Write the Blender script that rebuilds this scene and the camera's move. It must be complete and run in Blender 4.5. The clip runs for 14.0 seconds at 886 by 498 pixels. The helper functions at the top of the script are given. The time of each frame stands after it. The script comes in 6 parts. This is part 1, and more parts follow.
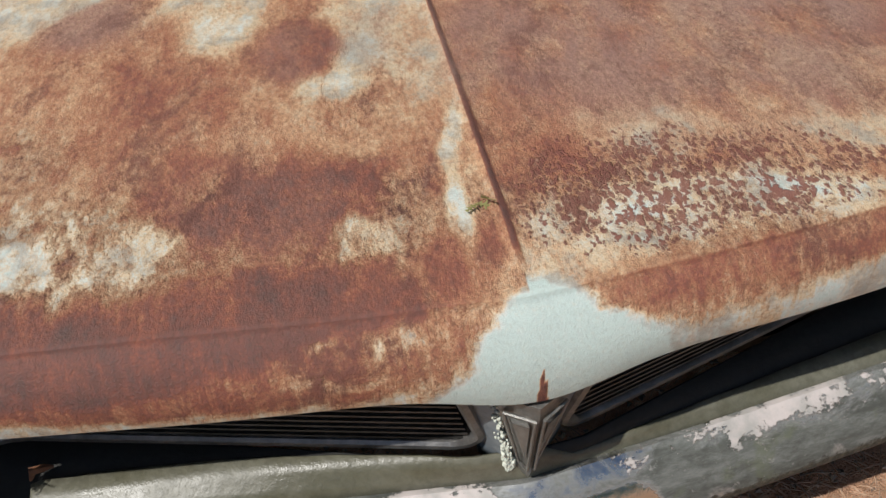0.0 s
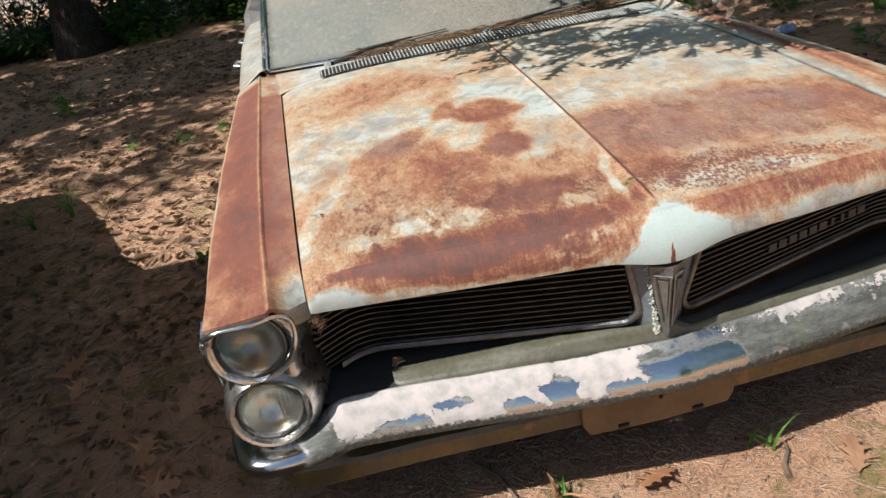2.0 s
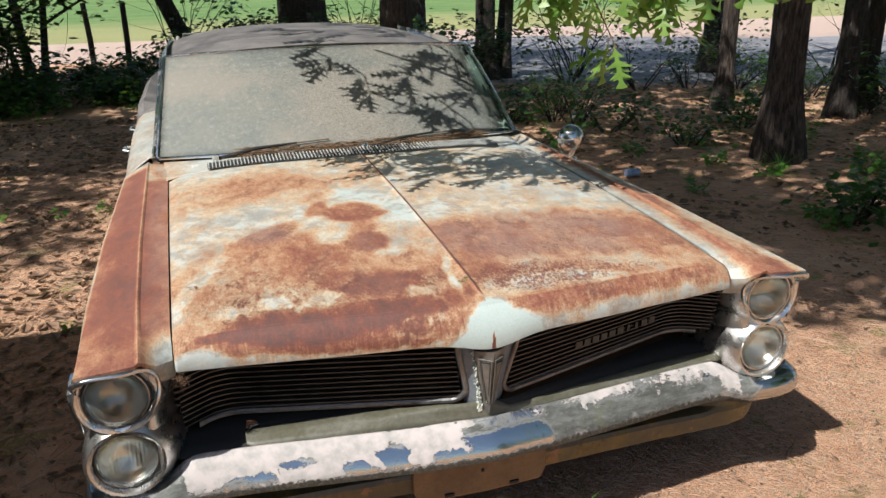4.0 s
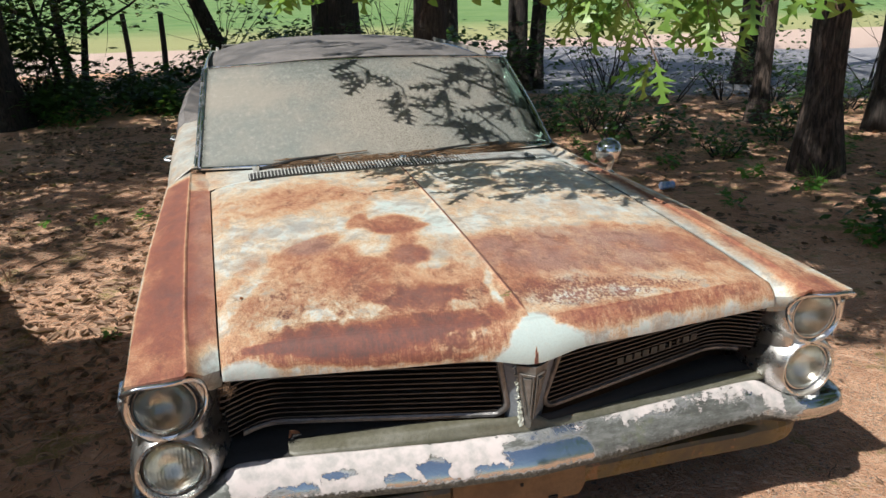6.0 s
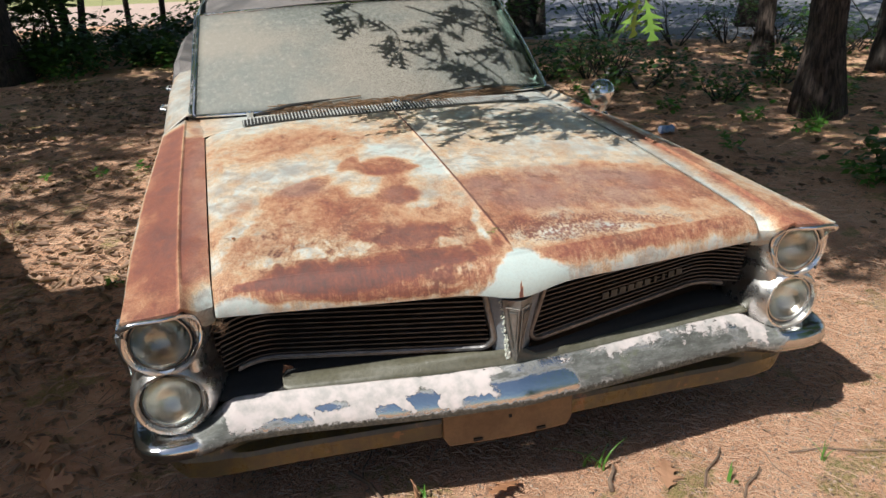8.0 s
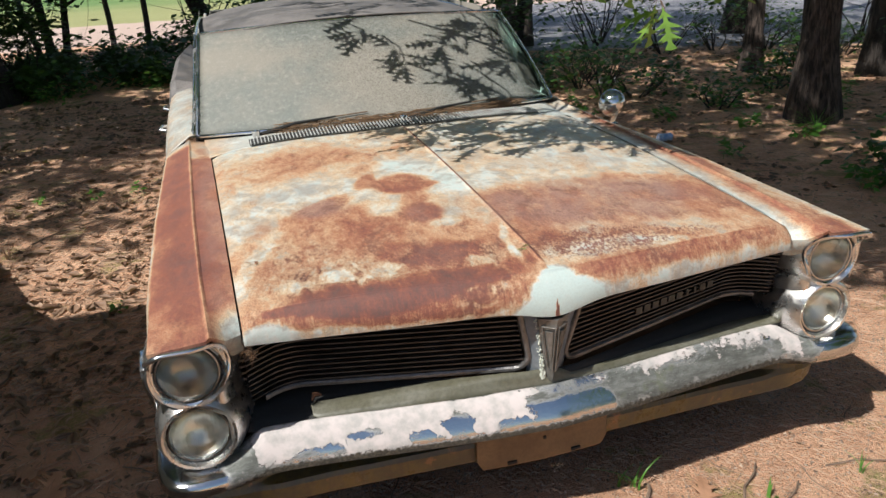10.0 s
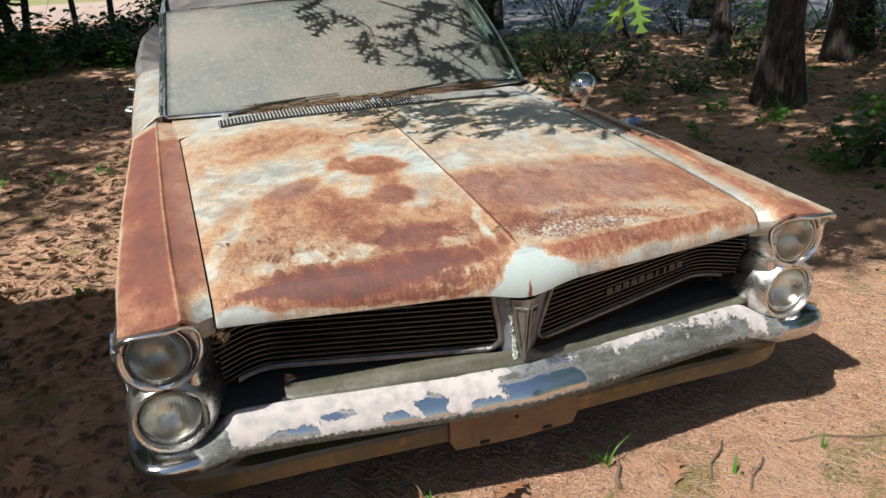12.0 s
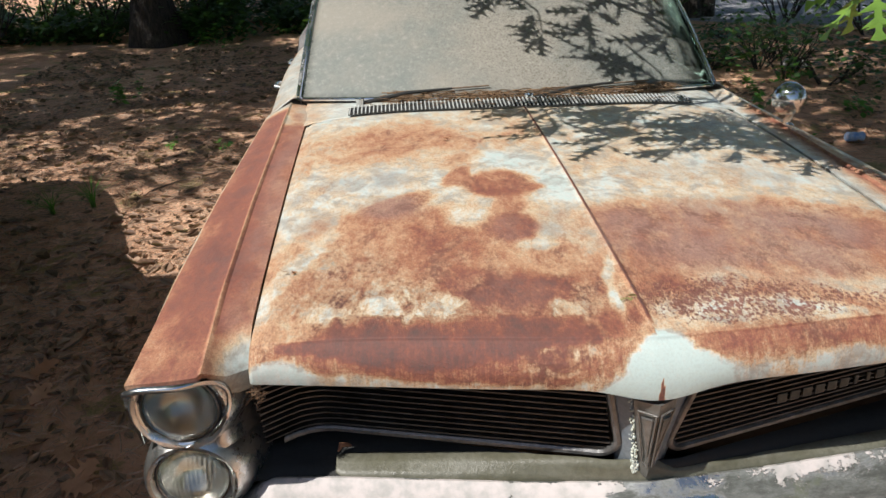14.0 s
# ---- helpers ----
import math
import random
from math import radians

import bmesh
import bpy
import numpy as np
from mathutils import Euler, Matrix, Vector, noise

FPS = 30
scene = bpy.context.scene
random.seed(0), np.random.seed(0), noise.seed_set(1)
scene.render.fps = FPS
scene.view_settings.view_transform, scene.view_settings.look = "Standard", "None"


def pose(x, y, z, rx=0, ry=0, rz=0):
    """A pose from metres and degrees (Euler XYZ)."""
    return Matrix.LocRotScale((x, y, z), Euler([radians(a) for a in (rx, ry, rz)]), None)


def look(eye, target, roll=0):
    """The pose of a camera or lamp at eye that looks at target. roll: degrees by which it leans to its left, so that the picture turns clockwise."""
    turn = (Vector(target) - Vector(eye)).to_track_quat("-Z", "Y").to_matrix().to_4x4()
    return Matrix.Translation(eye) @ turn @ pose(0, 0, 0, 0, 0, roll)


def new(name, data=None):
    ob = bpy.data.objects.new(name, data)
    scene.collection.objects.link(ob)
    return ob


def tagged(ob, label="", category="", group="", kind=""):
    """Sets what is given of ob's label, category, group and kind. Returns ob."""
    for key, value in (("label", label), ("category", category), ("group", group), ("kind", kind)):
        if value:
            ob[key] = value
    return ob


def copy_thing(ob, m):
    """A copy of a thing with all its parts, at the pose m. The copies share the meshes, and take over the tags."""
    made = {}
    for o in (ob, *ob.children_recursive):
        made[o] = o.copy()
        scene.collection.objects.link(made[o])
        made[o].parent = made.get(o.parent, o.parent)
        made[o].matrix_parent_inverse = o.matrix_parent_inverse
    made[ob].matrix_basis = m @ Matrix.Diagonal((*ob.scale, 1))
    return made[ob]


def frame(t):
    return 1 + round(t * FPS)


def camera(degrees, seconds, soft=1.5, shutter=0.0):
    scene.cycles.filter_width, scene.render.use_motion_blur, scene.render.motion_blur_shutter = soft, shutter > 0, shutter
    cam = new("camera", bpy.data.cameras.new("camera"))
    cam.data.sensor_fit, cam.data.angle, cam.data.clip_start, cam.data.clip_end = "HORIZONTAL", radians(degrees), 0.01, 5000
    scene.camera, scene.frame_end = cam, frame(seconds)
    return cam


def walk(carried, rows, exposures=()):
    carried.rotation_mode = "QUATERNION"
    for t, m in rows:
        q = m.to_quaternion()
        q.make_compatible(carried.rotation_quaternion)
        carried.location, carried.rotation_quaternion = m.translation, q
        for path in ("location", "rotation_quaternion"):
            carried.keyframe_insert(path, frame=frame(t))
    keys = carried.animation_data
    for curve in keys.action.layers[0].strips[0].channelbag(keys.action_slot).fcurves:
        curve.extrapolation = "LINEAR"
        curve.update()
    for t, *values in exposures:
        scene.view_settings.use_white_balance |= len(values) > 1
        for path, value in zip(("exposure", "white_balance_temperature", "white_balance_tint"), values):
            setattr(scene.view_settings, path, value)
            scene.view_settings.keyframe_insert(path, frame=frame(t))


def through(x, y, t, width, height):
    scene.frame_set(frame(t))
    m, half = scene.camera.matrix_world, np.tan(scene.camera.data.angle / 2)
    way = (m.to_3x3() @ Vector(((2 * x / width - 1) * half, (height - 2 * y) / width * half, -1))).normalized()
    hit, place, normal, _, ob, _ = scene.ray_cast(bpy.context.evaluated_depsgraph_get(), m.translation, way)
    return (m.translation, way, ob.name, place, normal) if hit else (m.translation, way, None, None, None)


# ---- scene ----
cam = camera(60.1, 14.0)
PATH = [
    (0, (-0.142, -0.415, 1.272), (0.055, 1.017, -0.111), -4.4),
    (0.5, (-0.363, -0.662, 1.332), (-0.261, 0.934, 0.131), -2.9),
    (1, (-0.389, -0.891, 1.367), (-0.447, 0.778, 0.267), -7.0),
    (1.2, (-0.415, -0.977, 1.393), (-0.477, 0.729, 0.351), -8.9),
    (1.5, (-0.466, -1.084, 1.407), (-0.465, 0.675, 0.457), -11.0),
    (2, (-0.588, -1.272, 1.425), (-0.399, 0.508, 0.532), -10.0),
    (2.5, (-0.56, -1.456, 1.417), (-0.246, 0.313, 0.537), -5.9),
    (3, (-0.495, -1.559, 1.426), (-0.006, 0.19, 0.589), -4.4),
    (3.5, (-0.539, -1.548, 1.453), (0.045, 0.21, 0.698), -2.7),
    (3.7, (-0.567, -1.56, 1.466), (0.0, 0.227, 0.771), -1.7),
    (5.8, (-0.637, -1.545, 1.504), (-0.162, 0.303, 0.906), -1.3),
    (6, (-0.632, -1.553, 1.496), (-0.153, 0.282, 0.862), -1.2),
    (6.5, (-0.612, -1.57, 1.471), (-0.118, 0.217, 0.723), -1.3),
    (7, (-0.606, -1.596, 1.472), (-0.122, 0.182, 0.694), -1.5),
    (7.5, (-0.591, -1.604, 1.471), (-0.126, 0.182, 0.702), -1.7),
    (8, (-0.597, -1.611, 1.473), (-0.148, 0.187, 0.722), -2.2),
    (8.2, (-0.596, -1.601, 1.476), (-0.144, 0.204, 0.743), -2.6),
    (10.3, (-0.707, -1.511, 1.471), (-0.22, 0.289, 0.748), -3.3),
    (10.5, (-0.718, -1.504, 1.466), (-0.271, 0.304, 0.739), -2.4),
    (11, (-0.727, -1.516, 1.464), (-0.333, 0.302, 0.729), -2.5),
    (11.5, (-0.711, -1.536, 1.471), (-0.239, 0.259, 0.724), -3.2),
    (12, (-0.698, -1.527, 1.468), (-0.142, 0.235, 0.703), -2.5),
    (12.5, (-0.678, -1.495, 1.455), (-0.187, 0.277, 0.668), -2.2),
    (13, (-0.517, -1.392, 1.414), (-0.188, 0.4, 0.59), -1.2),
    (13.5, (-0.416, -1.255, 1.418), (-0.183, 0.542, 0.573), -1.4),
    (14, (-0.436, -1.105, 1.438), (-0.341, 0.725, 0.637), -1.4),
]
walk(cam, [(t, look(eye, target, roll)) for t, eye, target, roll in PATH], ((0, -0.28), (0.7, -0.20), (1.0, -0.06), (1.8, 0.13), (14, 0.13)))

# ---- world and sun ----
SUN_TO = Vector((-0.66, -0.33, 1.0)).normalized()
world = bpy.data.worlds.new("sky")
scene.world = world
world.use_nodes = True
wn = world.node_tree.nodes
sky = wn.new("ShaderNodeTexSky")
sky.sky_type, sky.sun_disc = "NISHITA", False
sky.sun_elevation = math.asin(SUN_TO.z)
sky.sun_rotation = math.atan2(SUN_TO.x, SUN_TO.y)
world.node_tree.links.new(sky.outputs[0], wn["Background"].inputs[0])
wn["Background"].inputs[1].default_value = 0.104
sun_data = bpy.data.lights.new("sun", "SUN")
sun_data.energy, sun_data.angle, sun_data.color = 5.7, radians(0.5), (1.0, 0.975, 0.93)
sun = new("sun", sun_data)
sun.matrix_world = look(SUN_TO * 30, (0, 0, 0))


# ---- small tools ----
def smooth(a, b, v):
    t = min(max((v - a) / (b - a), 0.0), 1.0)
    return t * t * (3 - 2 * t)


def lerp(a, b, t):
    return a + (b - a) * t


def table(v, *pairs):
    """Piecewise linear value from (place, value) pairs."""
    return float(np.interp(v, [p[0] for p in pairs], [p[1] for p in pairs]))


def part(name, bm, mat, parent=None, label="", shade=True, solid=0.0, bevel=0.0, sharp=35):
    me = bpy.data.meshes.new(name)
    bmesh.ops.recalc_face_normals(bm, faces=bm.faces)
    bm.to_mesh(me)
    bm.free()
    ob = new(name, me)
    me.materials.append(mat)
    if shade:
        me.shade_smooth()
        me.set_sharp_from_angle(angle=radians(sharp))
    ob.parent = parent
    if solid:
        m = ob.modifiers.new("solid", "SOLIDIFY")
        m.thickness, m.offset = solid, -1
    if bevel:
        m = ob.modifiers.new("bevel", "BEVEL")
        m.width, m.segments = bevel, 2
    return tagged(ob, label)


def base(name, place, label, category, group="", kind=""):
    ob = new(name)
    ob.location = place
    ob.empty_display_size = 0.1
    return tagged(ob, label, category, group, kind)


def grid(fn, us, vs, extra=None, wrap=False):
    """A sheet over us x vs; extra: values for a point attribute."""
    bm = bmesh.new()
    layers = {key: bm.verts.layers.float.new(key) for key in extra or ()}
    layers = {key: bm.verts.layers.float[key] for key in layers}
    rows = [[bm.verts.new(fn(u, v)) for u in us] for v in vs]
    for a, b in zip(rows, rows[1:]):
        for i in range(len(us) - 1):
            bm.faces.new((a[i], a[i + 1], b[i + 1], b[i]))
        if wrap:
            bm.faces.new((a[-1], a[0], b[0], b[-1]))
    if extra:
        for key, value in extra.items():
            layer = layers[key]
            for row, v in zip(rows, vs):
                for vert, u in zip(row, us):
                    vert[layer] = value(u, v)
    return bm


def loft(sections, closed=True, caps=True):
    bm = bmesh.new()
    rows = [[bm.verts.new(p) for p in s] for s in sections]
    n = len(rows[0])
    for a, b in zip(rows, rows[1:]):
        for i in range(n if closed else n - 1):
            j = (i + 1) % n
            bm.faces.new((a[i], a[j], b[j], b[i]))
    if caps and closed:
        bm.faces.new(rows[0])
        bm.faces.new(rows[-1])
    return bm


def add_tube(bm, pts, radii, n=8, caps=True):
    pts = [Vector(p) for p in pts]
    if not isinstance(radii, (list, tuple)):
        radii = [radii] * len(pts)
    rows, side = [], None
    for i, p in enumerate(pts):
        d = (pts[min(i + 1, len(pts) - 1)] - pts[max(i - 1, 0)]).normalized()
        if side is None:
            side = d.orthogonal().normalized()
        side = (side - d * side.dot(d)).normalized()
        up = d.cross(side)
        rows.append([bm.verts.new(p + radii[i] * (side * math.cos(2 * math.pi * k / n) + up * math.sin(2 * math.pi * k / n))) for k in range(n)])
    for a, b in zip(rows, rows[1:]):
        for k in range(n):
            bm.faces.new((a[k], a[(k + 1) % n], b[(k + 1) % n], b[k]))
    if caps:
        bm.faces.new(rows[0])
        bm.faces.new(rows[-1])
    return bm


def tube(pts, radii, n=8):
    return add_tube(bmesh.new(), pts, radii, n)


def revolve(profile, centre, n=32, axis="y"):
    """Turns (radius, along) pairs round an axis through centre."""
    def spot(u, v):
        r, a = profile[v]
        c, s = r * math.cos(u), r * math.sin(u)
        return Vector(centre) + (Vector((c, a, s)) if axis == "y" else Vector((a, c, s)) if axis == "x" else Vector((c, s, a)))
    us = [2 * math.pi * k / n for k in range(n)]
    bm = grid(spot, us, range(len(profile)), wrap=True)
    bmesh.ops.remove_doubles(bm, verts=bm.verts, dist=1e-5)
    return bm


def box(centre, size, bm=None, turn=None):
    bm = bm or bmesh.new()
    m = Matrix.Translation(centre) @ (turn or Matrix.Identity(4)) @ Matrix.Diagonal((*size, 1))
    bmesh.ops.create_cube(bm, size=1, matrix=m)
    return bm


# ---- materials ----
class Nodes:
    def __init__(self, name):
        self.mat = bpy.data.materials.new(name)
        self.mat.use_nodes = True
        self.tree = self.mat.node_tree
        self.bsdf = self.tree.nodes["Principled BSDF"]
        self.space = self.tree.nodes.new("ShaderNodeTexCoord").outputs["Object"]

    def link(self, a, b):
        if hasattr(a, "is_output"):
            self.tree.links.new(a, b)
        else:
            b.default_value = a

    def noise(self, scale, detail=4, rough=0.6, stretch=None, warp=0.0):
        n = self.tree.nodes.new("ShaderNodeTexNoise")
        n.inputs["Scale"].default_value, n.inputs["Detail"].default_value = scale, detail
        n.inputs["Roughness"].default_value, n.inputs["Distortion"].default_value = rough, warp
        src = self.space
        if stretch:
            m = self.tree.nodes.new("ShaderNodeMapping")
            m.inputs["Scale"].default_value = stretch
            self.tree.links.new(src, m.inputs[0])
            src = m.outputs[0]
        self.tree.links.new(src, n.inputs["Vector"])
        return n.outputs["Fac"]

    def voronoi(self, scale, feature="F1", out="Distance"):
        n = self.tree.nodes.new("ShaderNodeTexVoronoi")
        n.feature = feature
        n.inputs["Scale"].default_value = scale
        self.tree.links.new(self.space, n.inputs["Vector"])
        return n.outputs[out]

    def math(self, op, a, b=0.0, c=0.0, clamp=False):
        n = self.tree.nodes.new("ShaderNodeMath")
        n.operation, n.use_clamp = op, clamp
        for v, s in zip((a, b, c), n.inputs):
            self.link(v, s)
        return n.outputs[0]

    def range(self, v, a, b, lo=0.0, hi=1.0):
        n = self.tree.nodes.new("ShaderNodeMapRange")
        n.interpolation_type = "SMOOTHSTEP"
        for x, s in zip((v, a, b, lo, hi), n.inputs):
            self.link(x, s)
        return n.outputs[0]

    def ramp(self, v, *stops):
        n = self.tree.nodes.new("ShaderNodeValToRGB")
        e = n.color_ramp.elements
        while len(e) < len(stops):
            e.new(0.5)
        for s, (p, c) in zip(e, stops):
            s.position, s.color = p, (*c, 1)
        self.link(v, n.inputs[0])
        return n.outputs[0]

    def mix(self, f, a, b, mode="MIX"):
        n = self.tree.nodes.new("ShaderNodeMix")
        n.data_type, n.blend_type = "RGBA", mode
        self.link(f, n.inputs[0])
        for v, s in ((a, n.inputs[6]), (b, n.inputs[7])):
            if isinstance(v, tuple):
                s.default_value = (*v, 1)
            else:
                self.tree.links.new(v, s)
        return n.outputs[2]

    def attr(self, name):
        n = self.tree.nodes.new("ShaderNodeAttribute")
        n.attribute_name = name
        return n.outputs["Fac"]

    def random(self):
        return self.tree.nodes.new("ShaderNodeObjectInfo").outputs["Random"]

    def island(self):
        return self.tree.nodes.new("ShaderNodeNewGeometry").outputs["Random Per Island"]

    def set(self, color=None, rough=None, metal=None, bump=None, depth=0.002, **more):
        i = self.bsdf.inputs
        if color is not None:
            if isinstance(color, tuple):
                i["Base Color"].default_value = (*color, 1)
            else:
                self.tree.links.new(color, i["Base Color"])
        if rough is not None:
            self.link(rough, i["Roughness"])
        if metal is not None:
            self.link(metal, i["Metallic"])
        if bump is not None:
            b = self.tree.nodes.new("ShaderNodeBump")
            b.inputs["Distance"].default_value = depth
            self.link(bump, b.inputs["Height"])
            self.tree.links.new(b.outputs[0], i["Normal"])
        for k, v in more.items():
            self.link(v, i[k.replace("_", " ")])
        return self.mat


def rusted_paint():
    """Mint-white paint through which rust has come, by the corrosion of each place."""
    n = Nodes("rusted_paint")
    c, spk, grey, drip, mott = n.attr("corrosion"), n.attr("speckle"), n.attr("grey"), n.attr("drip"), n.attr("mottle")
    off = lambda f, k: n.math("MULTIPLY", n.math("SUBTRACT", f, 0.5), k)
    times = lambda a, b: n.math("MULTIPLY", a, b)
    rough_amp = n.math("ADD", 0.42, times(mott, 0.85))
    big = n.noise(5.5, 6, 0.62, stretch=(1.0, 0.6, 1.0), warp=0.3)
    mid = n.noise(30, 7, 0.72, stretch=(1.0, 0.55, 1.0), warp=0.3)
    fine = n.noise(115, 6, 0.78, stretch=(1.0, 0.55, 1.0))
    grain = n.noise(420, 3, 0.8)
    runs = n.noise(150, 5, 0.75, stretch=(1.0, 0.09, 0.09))
    sound = n.range(c, 0.02, 0.16, 0.25, 1.0)
    wob = n.math("ADD", off(mid, 0.80), n.math("ADD", off(fine, 0.62), off(grain, 0.34)))
    wob = n.math("ADD", times(wob, rough_amp), n.math("ADD", off(big, 0.52), off(n.noise(15, 6, 0.68, stretch=(1.0, 0.6, 1.0), warp=0.6), 0.48)))
    wob = n.math("ADD", wob, times(off(runs, 0.50), drip))
    v = n.math("ADD", c, times(wob, sound))
    col = n.ramp(v, (0.02, (0.48, 0.57, 0.54)), (0.10, (0.55, 0.58, 0.545)), (0.17, (0.60, 0.56, 0.47)), (0.26, (0.61, 0.475, 0.325)), (0.38, (0.55, 0.32, 0.18)), (0.52, (0.385, 0.168, 0.090)), (0.66, (0.245, 0.078, 0.048)), (0.80, (0.165, 0.062, 0.048)), (1.0, (0.095, 0.055, 0.050)))
    # warm yellow stain at the rim of the rust
    stain = times(n.range(v, 0.14, 0.22), n.range(v, 0.36, 0.26))
    col = n.mix(times(stain, n.range(n.noise(14, 5, 0.7), 0.42, 0.62, 0.0, 0.55)), col, (0.58, 0.43, 0.26))
    film = n.mix(n.range(c, 0.22, 0.46), (0.24, 0.24, 0.235), (0.31, 0.205, 0.170))
    gm = times(grey, n.range(n.math("ADD", n.noise(9, 7, 0.7, stretch=(1.0, 0.6, 1.0)), off(fine, 0.25)), 0.28, 0.60))
    col = n.mix(times(gm, 0.80), col, film)
    soot = times(n.range(n.noise(17, 7, 0.74, warp=0.4), 0.44, 0.62, 0.0, 0.80), times(n.range(c, 0.04, 0.12), n.range(v, 0.42, 0.24)))
    col = n.mix(soot, col, (0.30, 0.275, 0.24))
    bloom = n.range(n.math("ADD", n.noise(13, 7, 0.74, stretch=(1.0, 0.6, 1.0), warp=0.5), off(fine, 0.35)), 0.48, 0.66, 0.0, 0.95)
    col = n.mix(times(times(bloom, rough_amp), n.range(v, 0.34, 0.55, 0.05, 1.0)), col, (0.135, 0.052, 0.040))
    # drops of rust, thick as freckles
    cell = n.tree.nodes.new("ShaderNodeTexVoronoi")
    m = n.tree.nodes.new("ShaderNodeMapping")
    m.inputs["Scale"].default_value = (150, 84, 120)
    bend = n.tree.nodes.new("ShaderNodeVectorMath")
    bend.operation = "MULTIPLY_ADD"
    jit = n.tree.nodes.new("ShaderNodeTexNoise")
    jit.inputs["Scale"].default_value, jit.inputs["Detail"].default_value = 150, 3
    n.tree.links.new(n.space, jit.inputs["Vector"])
    n.tree.links.new(jit.outputs["Color"], bend.inputs[0])
    bend.inputs[1].default_value = (0.012, 0.017, 0.012)
    n.tree.links.new(n.space, bend.inputs[2])
    n.tree.links.new(bend.outputs[0], m.inputs[0])
    n.tree.links.new(m.outputs[0], cell.inputs["Vector"])
    cell.inputs["Scale"].default_value = 1.0
    room = n.math("ADD", times(spk, 0.50), n.math("ADD", off(n.noise(26, 5, 0.7), 1.1), off(mid, 0.4)))
    drops = n.range(n.math("SUBTRACT", room, cell.outputs["Distance"]), -0.10, 0.06)
    drops = times(drops, n.range(spk, 0.05, 0.4))
    col = n.mix(times(drops, 0.92), col, n.mix(mid, (0.25, 0.082, 0.058), (0.15, 0.052, 0.042)))
    pits = times(n.range(n.noise(210, 3, 0.6), 0.66, 0.76, 0.0, 0.8), times(n.range(n.noise(14, 4, 0.6), 0.45, 0.62), rough_amp))
    col = n.mix(pits, col, (0.09, 0.05, 0.04))
    pale = n.range(n.math("ADD", n.noise(62, 6, 0.8, stretch=(1.3, 0.8, 1.0)), off(grain, 0.30)), 0.54, 0.67, 0.0, 0.6)
    col = n.mix(times(times(pale, mott), times(n.range(c, 0.66, 0.40), n.range(c, 0.14, 0.30))), col, (0.58, 0.41, 0.29))
    dust = times(n.range(n.noise(230, 4, 0.85, stretch=(1.0, 0.7, 1.0)), 0.47, 0.60), n.range(v, 0.05, 0.35, 0.10, 0.42))
    col = n.mix(dust, col, (0.115, 0.055, 0.038))
    glint = times(n.range(n.noise(190, 4, 0.85, stretch=(1.0, 0.7, 1.0), warp=0.2), 0.54, 0.66), n.math("MULTIPLY", n.range(v, 0.05, 0.30, 0.15, 0.40), n.range(v, 0.62, 0.46)))
    col = n.mix(glint, col, (0.64, 0.47, 0.34))
    rough = n.range(v, 0.2, 0.6, 0.40, 0.66)
    h = n.math("ADD", times(times(fine, rough_amp), n.range(v, 0.25, 0.6, 0.15, 1.0)), n.math("ADD", times(grain, 0.30), times(drops, 0.4)))
    return n.set(col, rough, 0.0, bump=h, depth=0.0028)


def chrome(name, age=0.3):
    """Plated metal with pits and dull patches."""
    n = Nodes(name)
    patch = n.range(n.noise(13, 6, 0.65), 0.48, 0.66)
    pit = n.range(n.noise(160, 3, 0.6), 0.60, 0.72)
    dull = n.math("MULTIPLY", n.math("MAXIMUM", patch, pit), age, clamp=True)
    col = n.mix(dull, (0.66, 0.67, 0.68), (0.27, 0.24, 0.19))
    return n.set(col, n.math("ADD", 0.10, n.math("MULTIPLY", dull, 0.55)), n.math("SUBTRACT", 1.0, n.math("MULTIPLY", dull, 0.5)), bump=n.noise(60, 3), depth=0.0004)


def satin_metal():
    """Brushed aluminium casting with a faint oxide bloom and small pits."""
    n = Nodes("satin_metal")
    bloom = n.range(n.noise(18, 6, 0.7), 0.40, 0.68)
    pit = n.range(n.noise(190, 3, 0.6), 0.62, 0.74, 0, 0.6)
    col = n.mix(pit, n.mix(bloom, (0.78, 0.78, 0.77), (0.60, 0.59, 0.56)), (0.25, 0.22, 0.18))
    return n.set(col, n.range(bloom, 0, 1, 0.26, 0.40), 1.0, bump=n.noise(70, 4), depth=0.0004)


